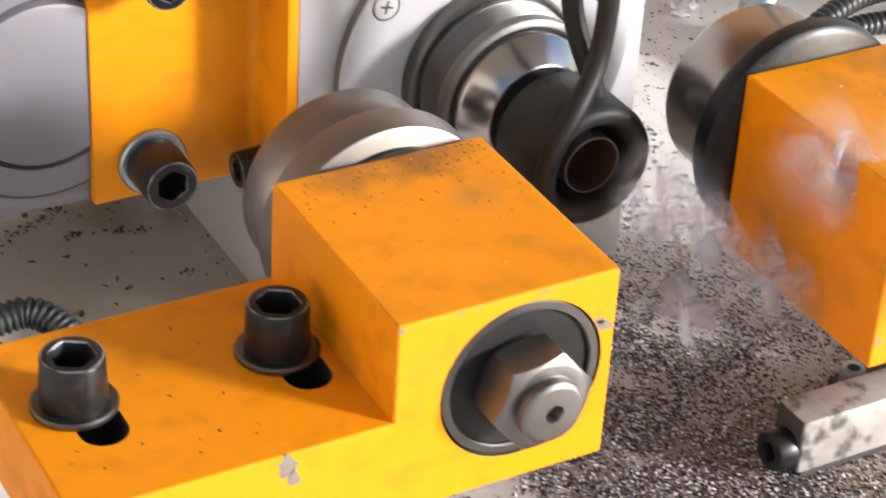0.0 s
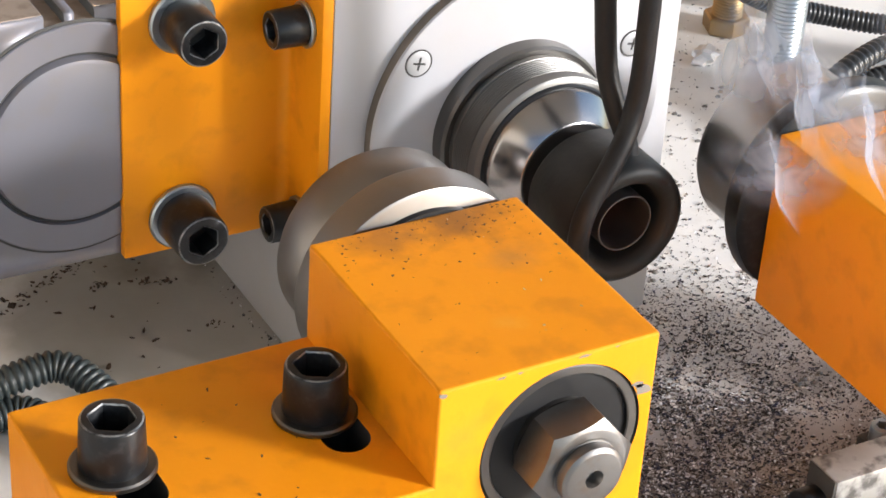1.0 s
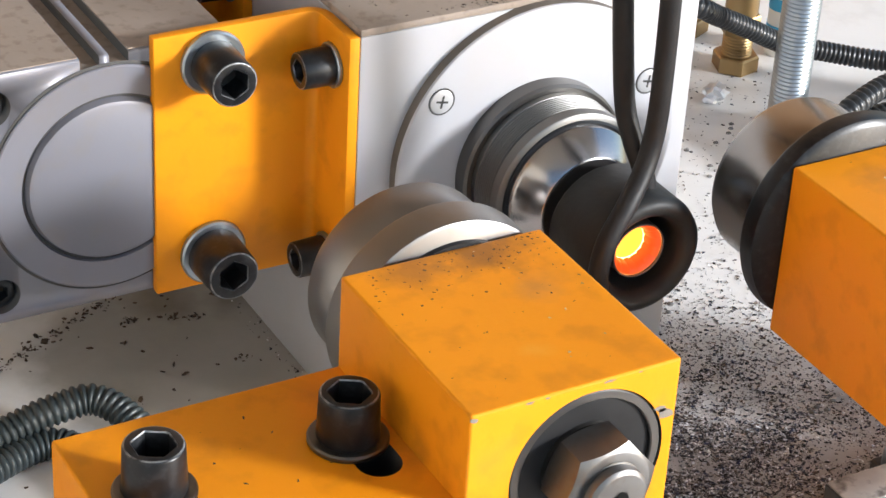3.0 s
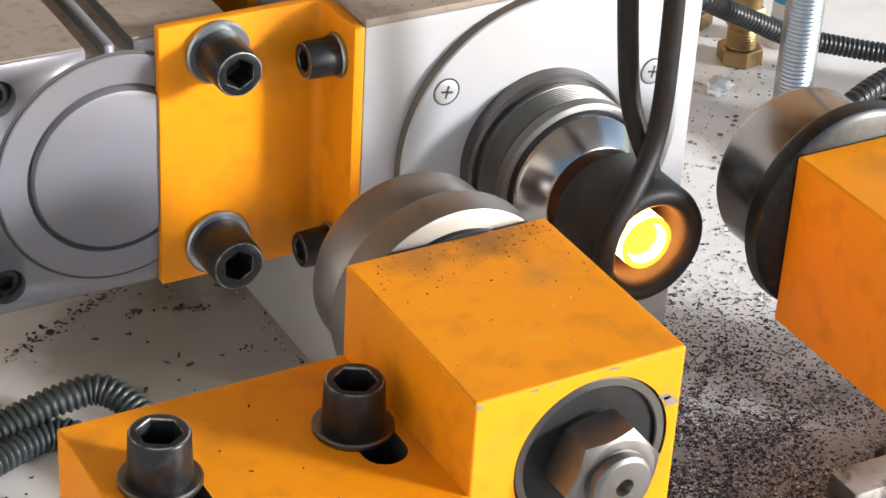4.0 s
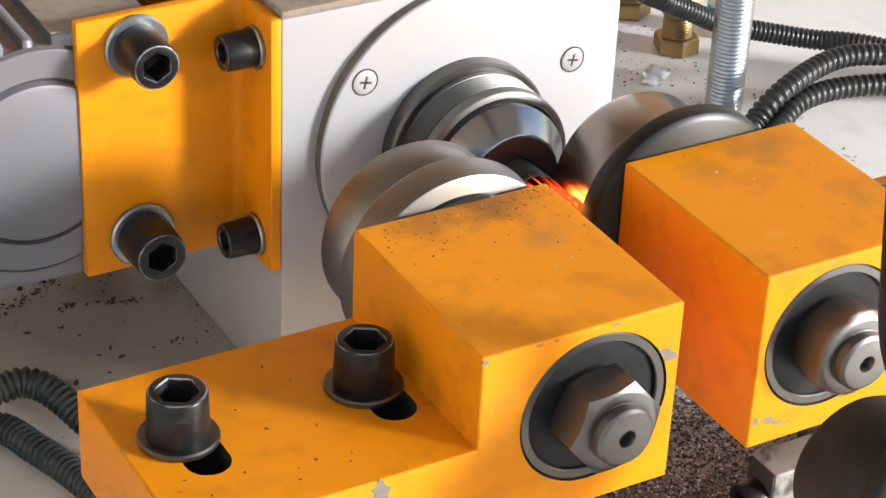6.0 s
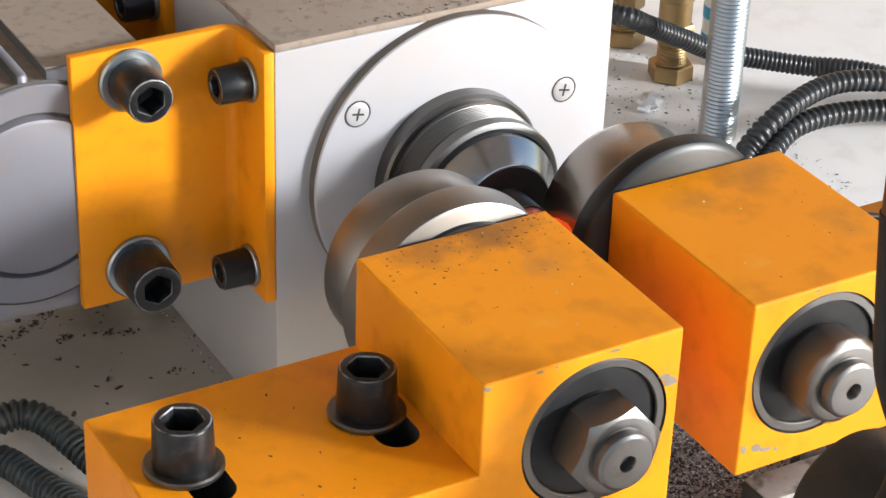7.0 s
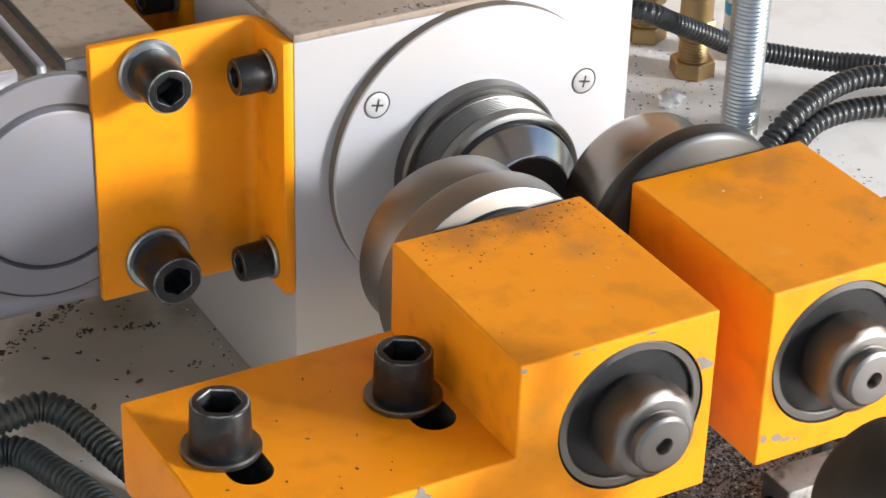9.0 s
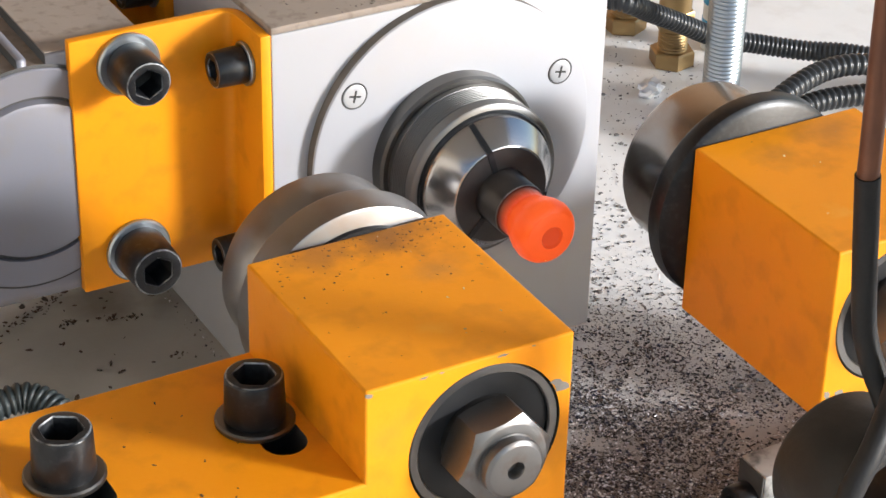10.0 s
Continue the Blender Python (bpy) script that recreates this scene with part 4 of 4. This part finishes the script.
def top_chips(parent, x0, x1, seed, dark, pale, spread):
    """Flakes that lie on a head and ride along with it, thickest along its back edge."""
    r2, a, b = random.Random(seed), [], []
    while len(a) < dark:
        x, y = r2.uniform(x0, x1), r2.uniform(-0.208, -0.114)
        back = math.exp(-(-0.114 - y) / 0.013) * (0.35 + 0.65 * (x - x0) / (x1 - x0))
        if r2.random() < 0.9 * back + spread:
            a.append((x, y, 0.1584, r2.choice((0.0004, 0.0006, 0.0008, 0.0012, 0.0016))))
    while len(b) < pale:
        b.append((r2.uniform(x0, x1), r2.uniform(-0.200, -0.116), 0.1584, r2.choice((0.0006, 0.0008, 0.0011, 0.0018))))
    for n, mat, spots, lab in (("flake_scatter", DARKCHIP, a, "dark flakes lying on the orange paint"), ("pale_flake_scatter", PALECHIP, b, "pale flakes lying on the orange paint")):
        chips(n, mat, spots, lab, False, 6).parent = parent


top_chips(head_a, -0.154, -0.073, 11, 380, 26, 0.018)
random.seed(9)
chips("step_flakes", DARKCHIP, [(rnd.uniform(-0.262, -0.185), rnd.uniform(-0.205, -0.118), 0.119, rnd.uniform(0.0008, 0.0026)) for i in range(22)], "dark flakes on the lower step", False, 6).parent = head_a
top_chips(head_b, 0.052, 0.132, 12, 34, 34, 0.4)


# ---- oil smoke off the warming tube ----
def smoke_puff():
    """Two wavy veils crossing in one puff."""
    bm, k = bmesh.new(), 14
    for turn in ((72, 0, 0), (64, 0, 62)):
        m, grid = pose(0, 0, 0, *turn), []
        for i in range(k + 1):
            row = []
            for j in range(k + 1):
                u, v = 0.064 * (i / k - 0.5), 0.064 * (j / k - 0.5)
                w = 0.007 * noise.noise((u * 45, v * 45, turn[2]))
                row.append(bm.verts.new(m @ Vector((u, v, w))))
            grid.append(row)
        for i in range(k):
            for j in range(k):
                bm.faces.new((grid[i][j], grid[i + 1][j], grid[i + 1][j + 1], grid[i][j + 1]))
    return bm


PUFFS = ((-0.004, -0.140, 0.128, 0), (0.014, -0.150, 0.118, 35), (0.045, -0.180, 0.155, -30), (0.072, -0.248, 0.172, 20), (0.095, -0.245, 0.196, -40), (0.035, -0.165, 0.100, 50), (0.080, -0.250, 0.130, -15), (0.010, -0.145, 0.080, 60))
puffs = [tagged(link("smoke_puff", smoke_puff(), SMOKE), "thin grey-blue puff of oil smoke rising from the heated tube", "smoke", group="puffs of smoke")]
for i in range(1, len(PUFFS)):
    puffs.append(tagged(new("smoke_puff", puffs[0].data), "thin grey-blue puff of oil smoke rising from the heated tube", "smoke", group="puffs of smoke"))


# ---- what moves ----
def motions():
    for ob, (x, y, z, turn) in zip(puffs, PUFFS):
        walk(ob, [(t, pose(x + 0.014 * t, y, z + 0.085 * t, 0, 0, turn + 12 * t)) for t in (0, 1, 2, 5, 10)])
    walk(head_a, [(t, pose(x, 0, 0)) for t, x in ((0, 0), (5.0, 0), (5.1, 0.002), (5.2, 0.0085), (5.3, 0.0215), (5.4, 0.0325), (5.5, 0.0355), (5.7, 0.0378), (7.0, 0.0447), (7.5, 0.0473), (8.0, 0.0495), (8.5, 0.0517), (9.0, 0.0521), (9.2, 0.0505), (9.3, 0.0365), (9.4, 0.0285), (9.5, 0.0213), (9.6, 0.0142), (9.7, 0.0090), (9.8, 0.0040), (9.9, 0.001), (10.0, 0.0))])
    walk(head_b, [(t, pose(x, 0, 0)) for t, x in ((0, 0), (5.05, 0), (5.2, -0.0035), (5.3, -0.0165), (5.4, -0.0300), (5.5, -0.0363), (5.6, -0.0390), (6.0, -0.0425), (7.0, -0.0438), (8.5, -0.0438), (9.1, -0.0441), (9.2, -0.0435), (9.3, -0.0390), (9.4, -0.0285), (9.5, -0.0155), (9.6, -0.0080), (9.7, -0.0030), (9.8, -0.0008), (9.9, 0.0), (10.0, 0.0))])
    walk(coil, [(t, pose(AX, y, AZ - 0.04 * y)) for t, y in ((0, 0), (4.1, 0), (4.2, -0.012), (4.3, -0.042), (4.4, -0.070), (4.5, -0.101), (4.7, -0.155), (4.9, -0.196), (5.1, -0.217), (5.4, -0.221), (7.5, -0.228), (9.0, -0.227), (9.6, -0.2225), (10.0, -0.2215))])
    base = TIP + 0.0188 * 0.95
    for i, s in enumerate(staves):
        a = 360 * i / STAVES

        def at(y, turn):
            return pose(0, base + y, 0, 0, a, 0) @ pose(0, 0, PIVOT, 0, turn, 0)
        walk(s, [(0, at(0.045, 0)), (1.1, at(0.043, 0)), (1.5, at(0.0135, 0)), (2.0, at(0.009, 0)), (2.5, at(0.0065, 0)), (3.4, at(0.001, 0)), (3.7, at(0, 0)), (5.75, at(0, 0)), (6.1, at(0, 60)), (6.45, at(0, 120)), (6.8, at(0, 180)), (10.0, at(0, 180))])
    walk(core, [(t, pose(0, base - 0.0140 + y, 0, 0, 0, turn)) for t, y, turn in ((0, 0.085, 0), (1.0, 0.080, 0), (1.5, 0.052, 0), (2.0, 0.034, 0), (2.5, 0.018, 0), (3.0, 0.007, 0), (3.4, 0.0012, 0), (3.7, 0, 0), (5.75, 0, 0), (6.1, 0.003, 60), (6.45, 0.003, 120), (6.8, 0, 180), (10.0, 0, 180))])

    walk(shank, [(t, pose(0, y, 0)) for t, y in ((0, -0.0262), (2.6, -0.0262), (3.3, -0.016), (4.0, 0), (10.0, 0))])

    def spin(ob, m, parts, step=80.0):
        """Turn about the y axis; parts of (from, to) seconds in which it runs, a row a frame."""
        rows, turn, last = [(0.0, m)], 0.0, 0.0
        for t0, t1 in parts:
            if t0 > last:
                rows.append((t0, m @ pose(0, 0, 0, 0, turn, 0)))
            f = round(t0 * FPS) + 1
            while f <= round(t1 * FPS):
                left = round(t1 * FPS) - f
                turn += step if left > 6 else step * (left + 1) / 8
                rows.append((f / FPS, m @ pose(0, 0, 0, 0, turn, 0)))
                f += 1
            last = rows[-1][0]
        if last < 10.0:
            rows.append((10.0, m @ pose(0, 0, 0, 0, turn, 0)))
        walk(ob, rows)
    spin(spindle, pose(AX, 0, AZ), [(0.0, 9.75)])
    spin(shaft_a, pose(-0.1070, 0, AZ + 0.0031), [(7.35, 9.3)])
    spin(shaft_b, pose(0.0849, 0, AZ + 0.0031), [(5.6, 9.5)])


motions()
